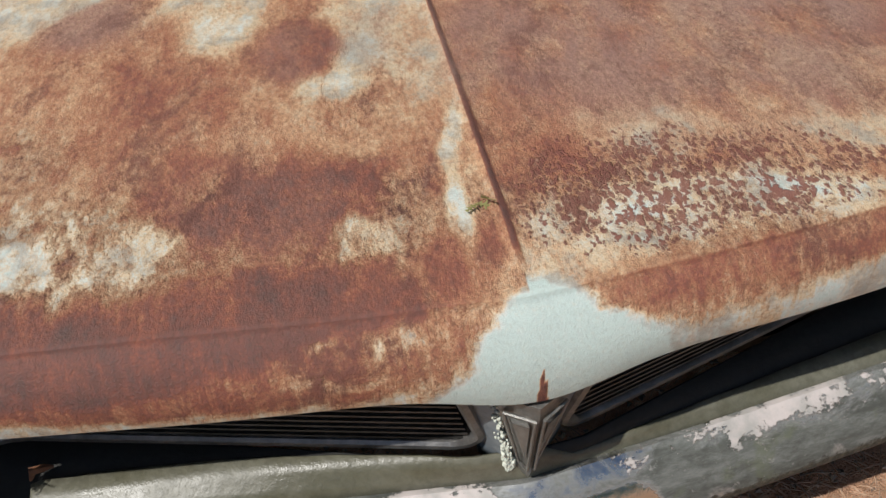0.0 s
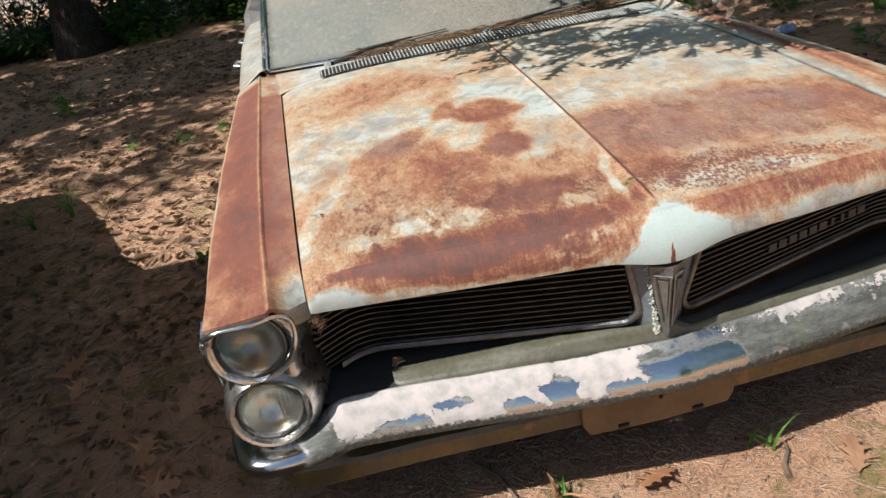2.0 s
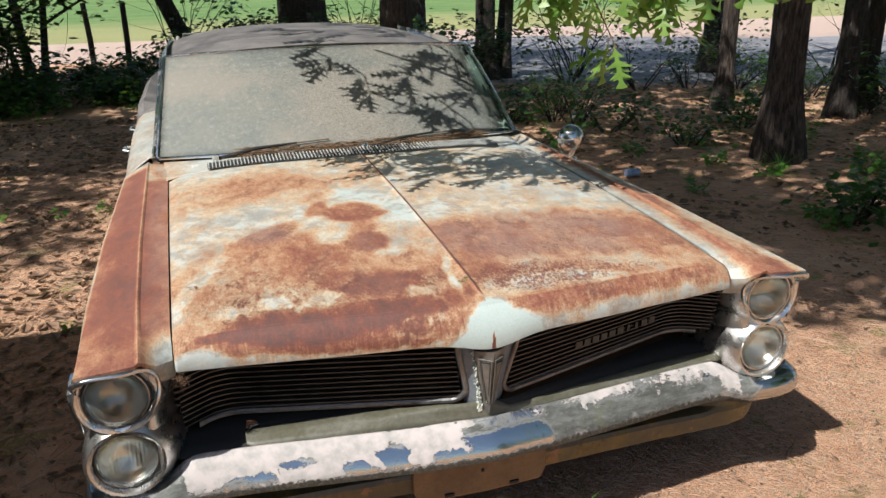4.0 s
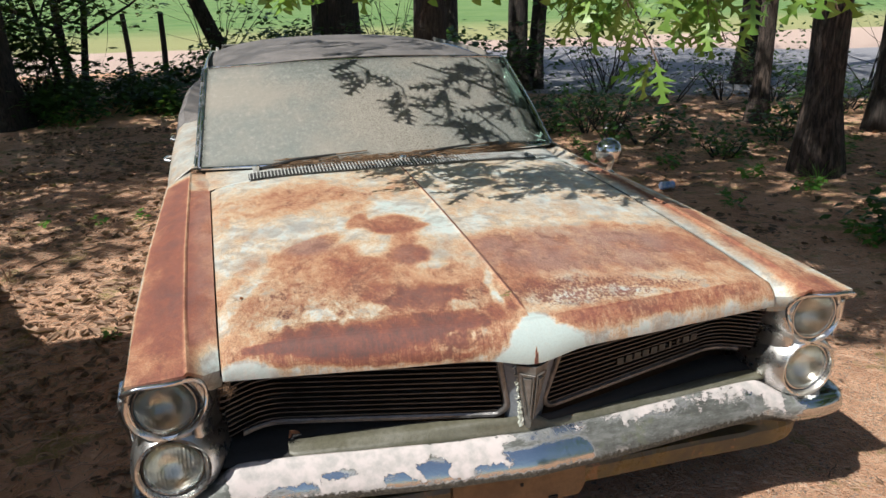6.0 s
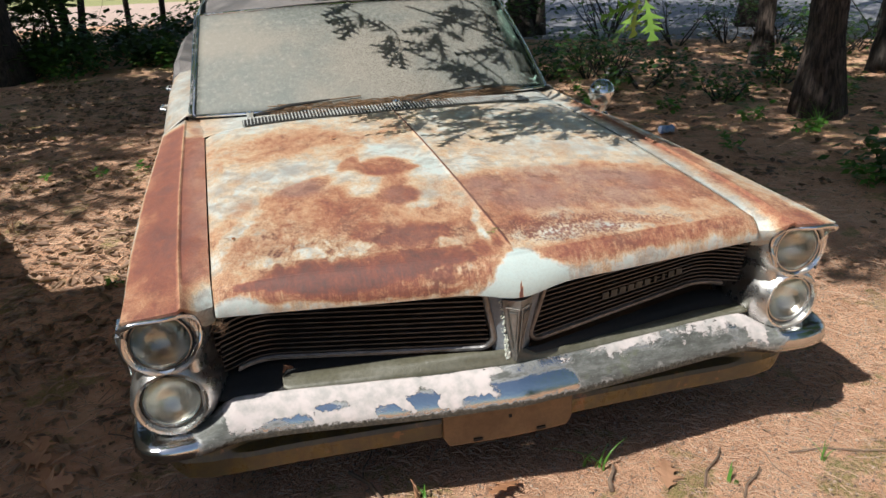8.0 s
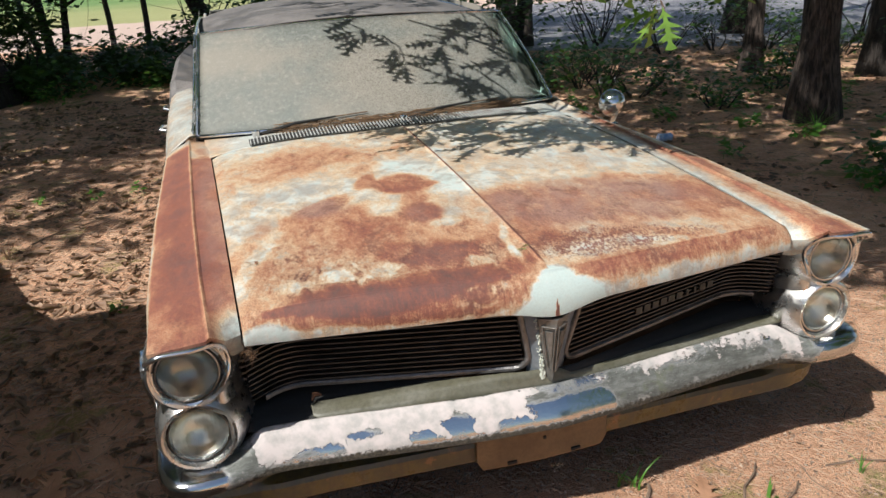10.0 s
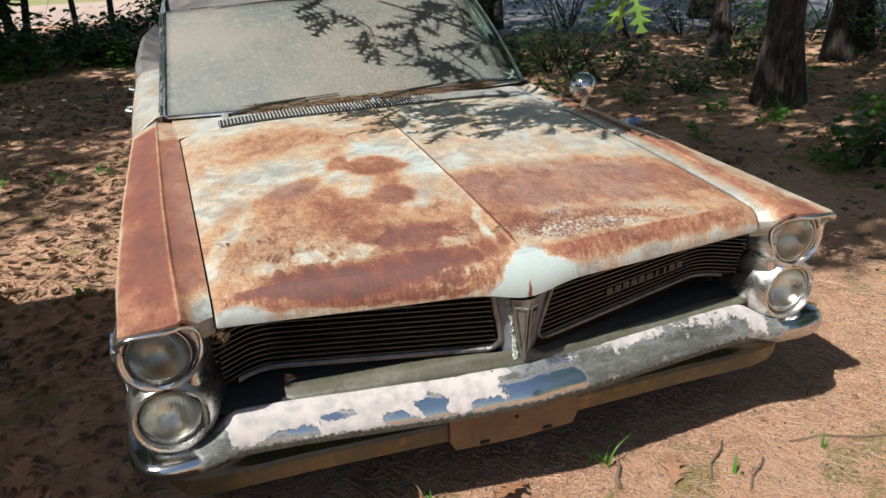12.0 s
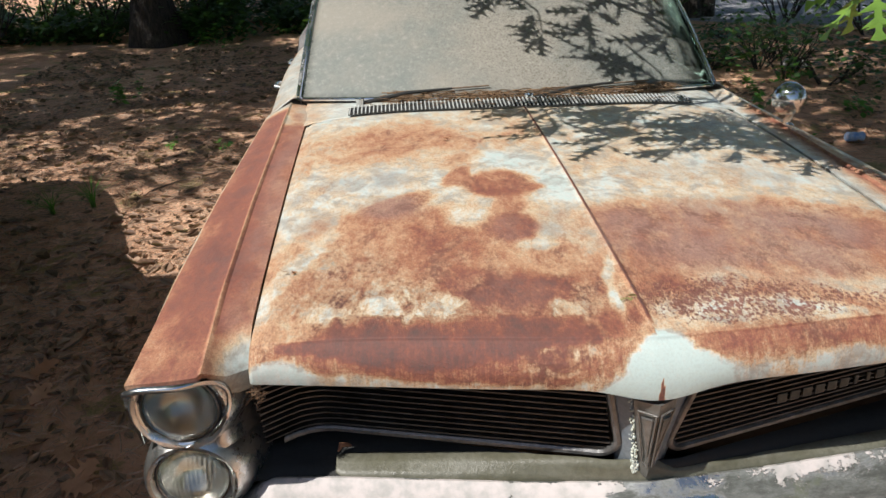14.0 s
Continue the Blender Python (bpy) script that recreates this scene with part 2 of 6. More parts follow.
def bumper_metal():
    """Chrome under a flaking film of faded pinkish paint and green lichen dust."""
    n = Nodes("bumper_metal")
    film = n.attr("film")
    tear = n.noise(9, 6, 0.62, warp=0.5)
    fine = n.noise(45, 5, 0.7)
    m = n.math("ADD", film, n.math("MULTIPLY", n.math("SUBTRACT", tear, 0.5), 1.9))
    rag = n.math("ADD", n.math("MULTIPLY", n.math("SUBTRACT", fine, 0.5), 1.0), n.math("MULTIPLY", n.math("SUBTRACT", n.noise(150, 5, 0.8, stretch=(0.5, 1, 1)), 0.5), 0.8))
    cover = n.range(n.math("ADD", m, rag), 0.49, 0.55)
    moss = n.range(n.math("ADD", n.noise(7, 6, 0.66, stretch=(1, 1, 2.0), warp=0.5), n.math("MULTIPLY", n.attr("bright"), -0.45)), 0.30, 0.50, 0.0, 0.92)
    tone = n.mix(n.range(n.noise(22, 7, 0.75, stretch=(0.35, 1, 1.3)), 0.36, 0.66), (0.045, 0.05, 0.04), (0.19, 0.20, 0.185))
    tone = n.mix(n.range(n.noise(19, 4, 0.6), 0.56, 0.68, 0, 0.7), tone, (0.10, 0.115, 0.06))
    tone = n.mix(n.range(n.noise(75, 6, 0.8, stretch=(0.4, 1, 1)), 0.47, 0.66, 0, 0.65), tone, (0.035, 0.038, 0.028))
    tone = n.mix(n.range(n.noise(48, 5, 0.75), 0.60, 0.70, 0, 0.7), tone, (0.36, 0.35, 0.33))
    bare = n.mix(moss, (0.58, 0.58, 0.57), tone)
    paint = n.mix(n.range(n.noise(30, 5), 0.35, 0.7), (0.53, 0.475, 0.455), (0.36, 0.345, 0.325))
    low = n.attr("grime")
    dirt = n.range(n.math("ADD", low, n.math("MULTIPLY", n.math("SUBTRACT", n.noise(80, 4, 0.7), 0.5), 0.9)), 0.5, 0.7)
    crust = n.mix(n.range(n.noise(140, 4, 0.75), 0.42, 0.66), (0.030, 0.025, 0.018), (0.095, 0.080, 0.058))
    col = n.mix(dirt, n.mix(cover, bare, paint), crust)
    dull = n.math("MAXIMUM", cover, n.math("MAXIMUM", dirt, moss))
    return n.set(col, n.math("ADD", 0.12, n.math("MULTIPLY", dull, 0.68)), n.math("SUBTRACT", 1.0, n.math("MAXIMUM", n.math("MULTIPLY", moss, 0.75), n.math("MAXIMUM", cover, dirt)), clamp=True), bump=n.math("ADD", n.math("MULTIPLY", cover, 0.6), n.math("ADD", n.math("MULTIPLY", n.noise(90, 4), 0.4), n.math("MULTIPLY", n.math("MULTIPLY", n.noise(330, 3, 0.7), dirt), 0.6))), depth=0.0014)


def plain(name, a, b, scale=12, rough=0.7, metal=0.0, depth=0.001, fine=90):
    n = Nodes(name)
    f = n.range(n.noise(scale, 6, 0.65), 0.3, 0.7)
    g = n.noise(fine, 4, 0.7)
    col = n.mix(n.range(g, 0.35, 0.7, 0.0, 0.45), n.mix(f, a, b), tuple(x * 0.55 for x in a))
    return n.set(col, n.range(f, 0, 1, rough - 0.08, min(rough + 0.08, 1)), metal, bump=g, depth=depth)


def leaf_material(name, a, b, through=0.35, gloss=0.4):
    n = Nodes(name)
    f = n.math("FRACT", n.math("ADD", n.math("MULTIPLY", n.island(), 7.31), n.random()))
    col = n.mix(n.noise(25, 3), n.mix(f, a, b), tuple(0.6 * x for x in a))
    mat = n.set(col, gloss)
    if through:
        t = n.tree.nodes.new("ShaderNodeBsdfTranslucent")
        n.tree.links.new(n.mix(0.3, col, (0.35, 0.6, 0.06)), t.inputs[0])
        m = n.tree.nodes.new("ShaderNodeMixShader")
        m.inputs[0].default_value = through
        n.tree.links.new(n.bsdf.outputs[0], m.inputs[1])
        n.tree.links.new(t.outputs[0], m.inputs[2])
        n.tree.links.new(m.outputs[0], n.tree.nodes["Material Output"].inputs[0])
    return mat


def bark_material(name, a, b):
    n = Nodes(name)
    f = n.noise(10, 7, 0.7, stretch=(4, 4, 0.7), warp=0.6)
    g = n.noise(60, 4, 0.7, stretch=(1, 1, 0.4))
    col = n.mix(n.range(f, 0.35, 0.65), a, b)
    col = n.mix(n.range(n.noise(3, 4), 0.55, 0.7, 0, 0.4), col, (0.16, 0.17, 0.12))
    return n.set(col, 0.9, bump=n.math("ADD", n.range(f, 0.36, 0.62), n.math("MULTIPLY", g, 0.3)), depth=0.035)


def dusty_glass():
    """Windscreen glass under a thick film of grey dust, thinner where rain has run."""
    n = Nodes("dusty_glass")
    big = n.noise(1.6, 5, 0.62)
    spots, dots = n.noise(45, 6, 0.8), n.noise(330, 3, 0.7)
    clear = n.attr("clear")
    dust = n.math("SUBTRACT", n.range(n.math("ADD", n.math("MULTIPLY", big, 0.5), n.math("MULTIPLY", spots, 0.5)), 0.30, 0.56, 0.66, 0.97), n.math("MULTIPLY", clear, 0.8), clamp=True)
    tint = n.mix(n.range(big, 0.38, 0.62), (0.18, 0.19, 0.175), (0.25, 0.23, 0.195))
    specks = n.noise(120, 5, 0.85)
    col = n.mix(n.math("MULTIPLY", n.attr("spatter"), n.range(n.math("ADD", n.math("MULTIPLY", dots, 0.4), n.math("MULTIPLY", specks, 0.6)), 0.495, 0.57, 0, 0.9)), tint, (0.075, 0.065, 0.048))
    col = n.mix(n.range(spots, 0.53, 0.68, 0, 0.5), col, (0.36, 0.345, 0.30))
    n.set(col, 0.75)
    glass = n.tree.nodes.new("ShaderNodeBsdfGlass")
    glass.inputs[0].default_value, glass.inputs[1].default_value, glass.inputs[2].default_value = (0.62, 0.75, 0.72, 1), 0.06, 1.1
    m = n.tree.nodes.new("ShaderNodeMixShader")
    n.link(dust, m.inputs[0])
    n.tree.links.new(glass.outputs[0], m.inputs[1])
    n.tree.links.new(n.bsdf.outputs[0], m.inputs[2])
    n.tree.links.new(m.outputs[0], n.tree.nodes["Material Output"].inputs[0])
    return n.mat


def lamp_glass():
    n = Nodes("lamp_glass")
    film = n.range(n.noise(24, 6, 0.72), 0.40, 0.70, 0.05, 0.30)
    rib = n.tree.nodes.new("ShaderNodeTexWave")
    rib.inputs["Scale"].default_value, rib.inputs["Distortion"].default_value = 38, 0.4
    n.tree.links.new(n.space, rib.inputs["Vector"])
    n.set(n.mix(n.noise(30, 4), (0.50, 0.48, 0.42), (0.33, 0.31, 0.26)), 0.2, bump=rib.outputs["Fac"], depth=0.002)
    glass = n.tree.nodes.new("ShaderNodeBsdfGlass")
    glass.inputs[0].default_value, glass.inputs[1].default_value, glass.inputs[2].default_value = (0.95, 0.96, 0.95, 1), 0.0, 1.25
    m = n.tree.nodes.new("ShaderNodeMixShader")
    n.link(film, m.inputs[0])
    n.tree.links.new(glass.outputs[0], m.inputs[1])
    n.tree.links.new(n.bsdf.outputs[0], m.inputs[2])
    n.tree.links.new(m.outputs[0], n.tree.nodes["Material Output"].inputs[0])
    return n.mat


def dirt():
    n = Nodes("forest_dirt")
    big, mid, fine = n.noise(0.9, 6, 0.65), n.noise(9, 7, 0.74), n.noise(75, 6, 0.8)
    crumb = n.noise(330, 4, 0.8)
    clod = n.voronoi(60)
    needles = n.noise(55, 5, 0.7, stretch=(1.0, 6.0, 1.0), warp=1.2)
    col = n.ramp(n.math("ADD", n.math("MULTIPLY", big, 0.40), n.math("MULTIPLY", mid, 0.60)), (0.33, (0.44, 0.21, 0.115)), (0.5, (0.76, 0.425, 0.255)), (0.64, (0.90, 0.60, 0.40)))
    col = n.mix(n.range(needles, 0.5, 0.66, 0, 0.35), col, (0.70, 0.45, 0.29))
    col = n.mix(n.range(fine, 0.54, 0.68, 0, 0.5), col, (0.22, 0.115, 0.07))
    col = n.mix(n.range(crumb, 0.55, 0.70, 0, 0.55), col, (0.22, 0.125, 0.08))
    col = n.mix(n.range(crumb, 0.47, 0.30, 0, 0.7), col, (0.88, 0.68, 0.53))
    moss = n.math("MULTIPLY", n.range(n.noise(3.1, 5, 0.65), 0.55, 0.62), n.range(fine, 0.36, 0.58, 0.25, 0.85))
    col = n.mix(moss, col, (0.24, 0.235, 0.06))
    # gravel lane, sunny sand track and meadow further off
    lane = n.attr("lane")
    sand = n.attr("sand")
    meadow = n.attr("meadow")
    grit = n.mix(n.range(n.noise(120, 4, 0.8), 0.35, 0.7), (0.24, 0.235, 0.25), (0.40, 0.39, 0.40))
    edge = n.math("MULTIPLY", n.math("SUBTRACT", n.noise(1.3, 5, 0.7), 0.5), 0.5)
    col = n.mix(n.range(n.math("ADD", lane, edge), 0.4, 0.6), col, grit)
    col = n.mix(n.range(n.math("ADD", sand, edge), 0.4, 0.6), col, n.mix(mid, (0.62, 0.46, 0.38), (0.50, 0.37, 0.29)))
    grass = n.mix(n.range(n.noise(0.25, 5, 0.65, stretch=(1, 2.5, 1)), 0.35, 0.65), (0.085, 0.19, 0.045), (0.16, 0.25, 0.075))
    grass = n.mix(n.range(n.noise(6, 5, 0.8, stretch=(1, 0.4, 1)), 0.4, 0.75, 0, 0.5), grass, (0.20, 0.27, 0.10))
    grass = n.mix(n.attr("hay"), grass, (0.40, 0.36, 0.16))
    col = n.mix(n.range(n.math("ADD", meadow, edge), 0.4, 0.6), col, grass)
    h = n.math("ADD", n.math("MULTIPLY", mid, 0.6), n.math("ADD", n.math("MULTIPLY", fine, 0.5), n.math("ADD", n.math("MULTIPLY", crumb, 0.16), n.math("MULTIPLY", needles, 0.25))))
    return n.set(col, 0.95, bump=h, depth=0.034)


RUST = rusted_paint()
CHROME = chrome("old_chrome", 0.45)
CHROME_CLEAN = chrome("bright_chrome", 0.22)
SATIN = satin_metal()
BUMPER = bumper_metal()
GLASS = dusty_glass()
LENS = lamp_glass()
DIRT = dirt()
PAN = plain("olive_paint", (0.095, 0.090, 0.058), (0.15, 0.145, 0.112), 8, 0.42)
BLUEPAN = plain("grey_blue_paint", (0.15, 0.18, 0.21), (0.24, 0.26, 0.27), 14, 0.36)
GRILLE = plain("grille_metal", (0.075, 0.072, 0.068), (0.14, 0.13, 0.12), 30, 0.45, 0.6)
FRAME = plain("grille_frame_metal", (0.15, 0.145, 0.14), (0.26, 0.25, 0.24), 30, 0.36, 0.6)
BAR = plain("grille_bar_metal", (0.055, 0.053, 0.050), (0.115, 0.11, 0.105), 30, 0.36, 0.6)
# near-black of hidden parts, also put in for the shade in recesses
BLACK = plain("black_and_shade", (0.015, 0.015, 0.015), (0.026, 0.025, 0.023), 9, 0.8)
def stained_primer():
    """Mustard paint with mud splashed from below and dark runs."""
    n = Nodes("stained_primer")
    f, g = n.noise(7, 7, 0.72), n.noise(70, 5, 0.75)
    runs = n.noise(34, 5, 0.7, stretch=(1.0, 1.0, 0.15))
    col = n.mix(n.range(f, 0.36, 0.62), (0.185, 0.130, 0.042), (0.10, 0.085, 0.048))
    col = n.mix(n.range(runs, 0.48, 0.68, 0, 0.75), col, (0.09, 0.07, 0.045))
    col = n.mix(n.range(g, 0.52, 0.70, 0, 0.6), col, (0.12, 0.075, 0.05))
    col = n.mix(n.range(n.noise(16, 5, 0.7), 0.60, 0.66, 0, 0.8), col, (0.30, 0.15, 0.07))
    return n.set(col, n.range(f, 0.3, 0.7, 0.22, 0.45), 0.0, bump=g, depth=0.001)


VALANCE = stained_primer()
TORN = plain("rusty_edge", (0.22, 0.10, 0.05), (0.12, 0.06, 0.04), 40, 0.8)
PLATE = plain("rust_stained_bracket", (0.27, 0.165, 0.08), (0.19, 0.115, 0.06), 9, 0.6)
# dusty paint with the shade on roof and rear quarter put into the grey
ROOF = plain("dusty_shaded_paint", (0.105, 0.098, 0.094), (0.23, 0.21, 0.20), 7, 0.6)
RUBBER = plain("black_rubber", (0.02, 0.02, 0.02), (0.035, 0.033, 0.03), 20, 0.7)
LICHEN = plain("pale_lichen", (0.50, 0.54, 0.46), (0.66, 0.68, 0.60), 60, 0.9)
VENT = plain("vent_metal", (0.50, 0.52, 0.50), (0.62, 0.62, 0.60), 30, 0.5, 0.1)
NEEDLE = leaf_material("dry_needles", (0.48, 0.28, 0.175), (0.68, 0.49, 0.35), 0.0, 0.7)
COWL_LITTER = leaf_material("cowl_litter", (0.12, 0.075, 0.045), (0.42, 0.24, 0.12), 0.0, 0.75)
CRUMB = leaf_material("bark_crumb", (0.10, 0.055, 0.035), (0.74, 0.56, 0.42), 0.0, 0.8)
LITTER = leaf_material("leaf_litter", (0.16, 0.076, 0.043), (0.64, 0.42, 0.28), 0.15, 0.6)
DRYLEAF = leaf_material("dry_leaves", (0.46, 0.22, 0.11), (0.66, 0.40, 0.26), 0.1, 0.65)
TWIG = plain("dead_wood", (0.14, 0.09, 0.06), (0.24, 0.17, 0.12), 30, 0.85)
OAKLEAF = leaf_material("oak_leaves", (0.16, 0.32, 0.05), (0.28, 0.43, 0.085), 0.22, 0.35)
SHRUB = leaf_material("shrub_leaves", (0.035, 0.10, 0.025), (0.08, 0.17, 0.04), 0.35, 0.4)
CANOPY = leaf_material("crown_leaves", (0.04, 0.10, 0.025), (0.07, 0.15, 0.035), 0.3, 0.45)
WEED = leaf_material("weed_leaves", (0.10, 0.28, 0.04), (0.16, 0.34, 0.06), 0.4, 0.4)
BARK = bark_material("grey_brown_bark", (0.030, 0.022, 0.018), (0.17, 0.125, 0.10))
BARK_DARK = bark_material("dark_bark", (0.035, 0.028, 0.024), (0.10, 0.08, 0.065))
TRUNK_CAR = plain("dull_grey_paint", (0.15, 0.16, 0.14), (0.23, 0.24, 0.21), 6, 0.35)
EMBLEM = plain("pitted_casting", (0.20, 0.195, 0.18), (0.33, 0.32, 0.30), 40, 0.36, 0.6, 0.0015, 160)

# ---- ground: one sheet from the clearing to the horizon ----


def ground_z(x, y):
    far = max(y - 24, 0)
    z = 0.012 * noise.noise((x * 1.3, y * 1.3, 0)) + 0.008 * noise.noise((x * 5, y * 5, 3))
    z *= smooth(0, 3, abs(x) + abs(y) + 2)
    return z + 0.022 * far - 0.00006 * far * far * (far < 180)


def spread(lo, hi, near, step, grow):
    out, v, s = [near], near, step
    while v < hi:
        s *= grow
        v += s
        out.append(min(v, hi))
    v, s, left = near, step, []
    while v > lo:
        s *= grow
        v -= s
        left.append(max(v, lo))
    return left[::-1] + out


def lane_amount(x, y):
    near = 10.2 - 0.62 * (x - 3) if x > 0 else 12.0
    return smooth(near - 0.8, near + 0.8, y) if x > -7 else smooth(11, 13, y)


ground = part("ground", grid(lambda x, y: (x, y, ground_z(x, y)), spread(-220, 220, 0.3, 0.10, 1.06), spread(-120, 260, 0.6, 0.10, 1.06),
    {"lane": lambda x, y: lane_amount(x, y) * (x > -1), "sand": lambda x, y: smooth(-0.6, 0.8, y - table(x, (0, 16.6), (5, 18.2), (8.5, 19.2), (12.6, 15.0), (20, 13.5))), "meadow": lambda x, y: smooth(22.6, 24.0, y + 0.02 * x), "hay": lambda x, y: 0.7 * (1 - smooth(27, 36, y))}), DIRT)
tagged(ground, "reddish brown forest dirt strewn with pine needles", "ground", kind="structure")

# ---- the old car ----
CAR = base("parked_car", (0, 0, 0), "rusted mint-white vintage sedan parked on forest dirt", "car")


def blots(patches, x, y, start, soft=(0.55, 1.25)):
    c = start
    for cx, cy, rx, ry, turn, value in patches:
        a = radians(turn)
        dx, dy = x - cx, y - cy
        u, v = (dx * math.cos(a) + dy * math.sin(a)) / rx, (dy * math.cos(a) - dx * math.sin(a)) / ry
        c = lerp(c, value, 1 - smooth(*soft, math.hypot(u, v)))
    return c


# Worn places of the hood's top: centre, half sizes, turn, how far the rust has come.
REAR_PATCHES = ((-0.497, 1.209, 0.22, 0.189, -24, 0.45), (-0.331, 1.256, 0.153, 0.176, -16, 0.43), (-0.655, 1.153, 0.086, 0.165, -31, 0.34), (-0.275, 1.011, 0.069, 0.114, -13, 0.36), (-0.589, 0.854, 0.123, 0.079, -23, 0.13), (-0.679, 0.812, 0.045, 0.096, -27, 0.3), (-0.648, 0.61, 0.05, 0.078, -22, 0.34), (-0.47, 0.871, 0.075, 0.069, -17, 0.17), (-0.193, 1.323, 0.117, 0.091, -13, 0.2),)
MID_PATCHES = ((-0.439, 0.469, 0.289, 0.191, -15, 0.47), (-0.547, 0.525, 0.129, 0.116, -17, 0.49), (-0.381, 0.553, 0.128, 0.109, -13, 0.50), (-0.313, 0.374, 0.155, 0.12, -11, 0.51), (-0.12, 0.357, 0.09, 0.135, -10, 0.4), (-0.591, 0.349, 0.125, 0.101, -17, 0.47), (-0.252, 0.232, 0.12, 0.088, -10, 0.82), (-0.162, 0.223, 0.066, 0.072, -10, 0.72), (-0.319, 0.296, 0.05, 0.05, -11, 0.66), (-0.075, 0.228, 0.034, 0.084, -9, 0.42),)
LOW_PATCHES = ((-0.594, 0.185, 0.074, 0.031, -15, 0.25), (-0.491, 0.195, 0.047, 0.029, -13, 0.24), (-0.445, 0.161, 0.072, 0.028, -12, 0.22), (-0.381, 0.184, 0.047, 0.049, -11, 0.25), (-0.144, 0.155, 0.037, 0.043, -9, 0.28), (-0.226, 0.083, 0.195, 0.043, -10, 0.68), (-0.446, 0.104, 0.215, 0.024, -12, 0.52), (-0.59, 0.129, 0.099, 0.02, -15, 0.42), (-0.062, 0.1, 0.051, 0.063, -10, 0.64), (-0.034, 0.11, 0.028, 0.041, -9, 0.6),)
MINT_PATCHES = ((-0.292, 0.608, 0.061, 0.078, -11, 0.22), (-0.015, 0.768, 0.066, 0.138, -11, 0.12), (-0.116, 0.506, 0.05, 0.07, -10, 0.18), (-0.146, 0.426, 0.043, 0.032, -10, 0.14), (-0.042, 0.473, 0.049, 0.123, -10, 0.28), (-0.031, 0.285, 0.015, 0.083, -9, 0.14), (-0.038, 0.18, 0.016, 0.044, -9, 0.1), (-0.139, 0.996, 0.103, 0.079, -12, 0.12), (-0.69, 0.362, 0.029, 0.344, -19, 0.24), (-0.185, 0.97, 0.051, 0.055, -12, 0.12), (-0.701, 0.603, 0.025, 0.231, -23, 0.26),)
SPOT_PATCHES = ((-0.19, 0.792, 0.098, 0.103, -11, 0.64), (-0.274, 0.82, 0.035, 0.038, -12, 0.6), (-0.108, 0.772, 0.038, 0.037, -11, 0.6), (-0.185, 0.629, 0.04, 0.103, -11, 0.48), (-0.188, 0.52, 0.062, 0.080, -10, 0.64), (-0.293, 0.859, 0.092, 0.03, -112, 0.54), (-0.461, 0.681, 0.135, 0.052, -140, 0.52),)
RIGHT_PATCHES = ((0.204, 0.381, 0.243, 0.184, -16, 0.57), (0.461, 0.364, 0.23, 0.194, -11, 0.55), (0.075, 0.499, 0.1, 0.153, -17, 0.54), (0.574, 0.23, 0.118, 0.119, -9, 0.44), (0.466, 0.578, 0.242, 0.047, -10, 0.42), (0.208, 0.252, 0.154, 0.047, -16, 0.38), (0.459, 0.177, 0.158, 0.043, -12, 0.35), (0.060, 0.27, 0.07, 0.13, -16, 0.56), (0.116, 0.113, 0.104, 0.062, -16, 0.26), (0.262, 0.12, 0.155, 0.051, -15, 0.27), (0.036, 0.095, 0.042, 0.054, -17, 0.3), (0.416, 0.101, 0.182, 0.023, -13, 0.22), (0.58, 0.09, 0.096, 0.025, -9, 0.26), (0.261, 0.721, 0.074, 0.039, -17, 0.24), (0.479, 0.827, 0.08, 0.046, -10, 0.22), (0.688, 0.897, 0.074, 0.051, 7, 0.25),)
# The same for drops of rust, grey film and the grain of the surface.
SPECKLE_PATCHES = ((0.13, 0.16, 0.14, 0.11, -16, 1.15), (0.27, 0.15, 0.20, 0.095, -15, 1.05), (0.46, 0.14, 0.13, 0.055, -13, 0.75))
GREY_PATCHES = ((0.31, 0.428, 0.354, 0.218, -14, 0.85), (0.485, 0.481, 0.107, 0.087, -11, 1.0), (0.079, 0.459, 0.082, 0.152, -17, 0.8), (0.41, 0.817, 0.279, 0.102, -11, 0.4),) + ((-0.581, 0.851, 0.103, 0.079, -22, 0.55), (-0.466, 0.869, 0.07, 0.069, -17, 1.0), (-0.679, 0.812, 0.047, 0.096, -27, 0.8), (-0.648, 0.61, 0.05, 0.078, -22, 0.7), (-0.464, 0.679, 0.094, 0.083, -15, 0.8), (-0.188, 0.519, 0.059, 0.078, -10, 0.55), (-0.112, 0.504, 0.047, 0.049, -10, 0.7), (-0.08, 0.566, 0.043, 0.037, -10, 0.5), (-0.252, 0.232, 0.12, 0.088, -10, 0.25),)
MOTTLE_PATCHES = ((-0.445, 0.196, 0.287, 0.109, -13, 1.0), (-0.21, 0.19, 0.177, 0.11, -10, 0.9), (-0.567, 0.369, 0.146, 0.089, -16, 0.7), (-0.106, 0.434, 0.107, 0.13, -10, 0.5),) + ((0.214, 0.122, 0.264, 0.08, -15, 0.8),)
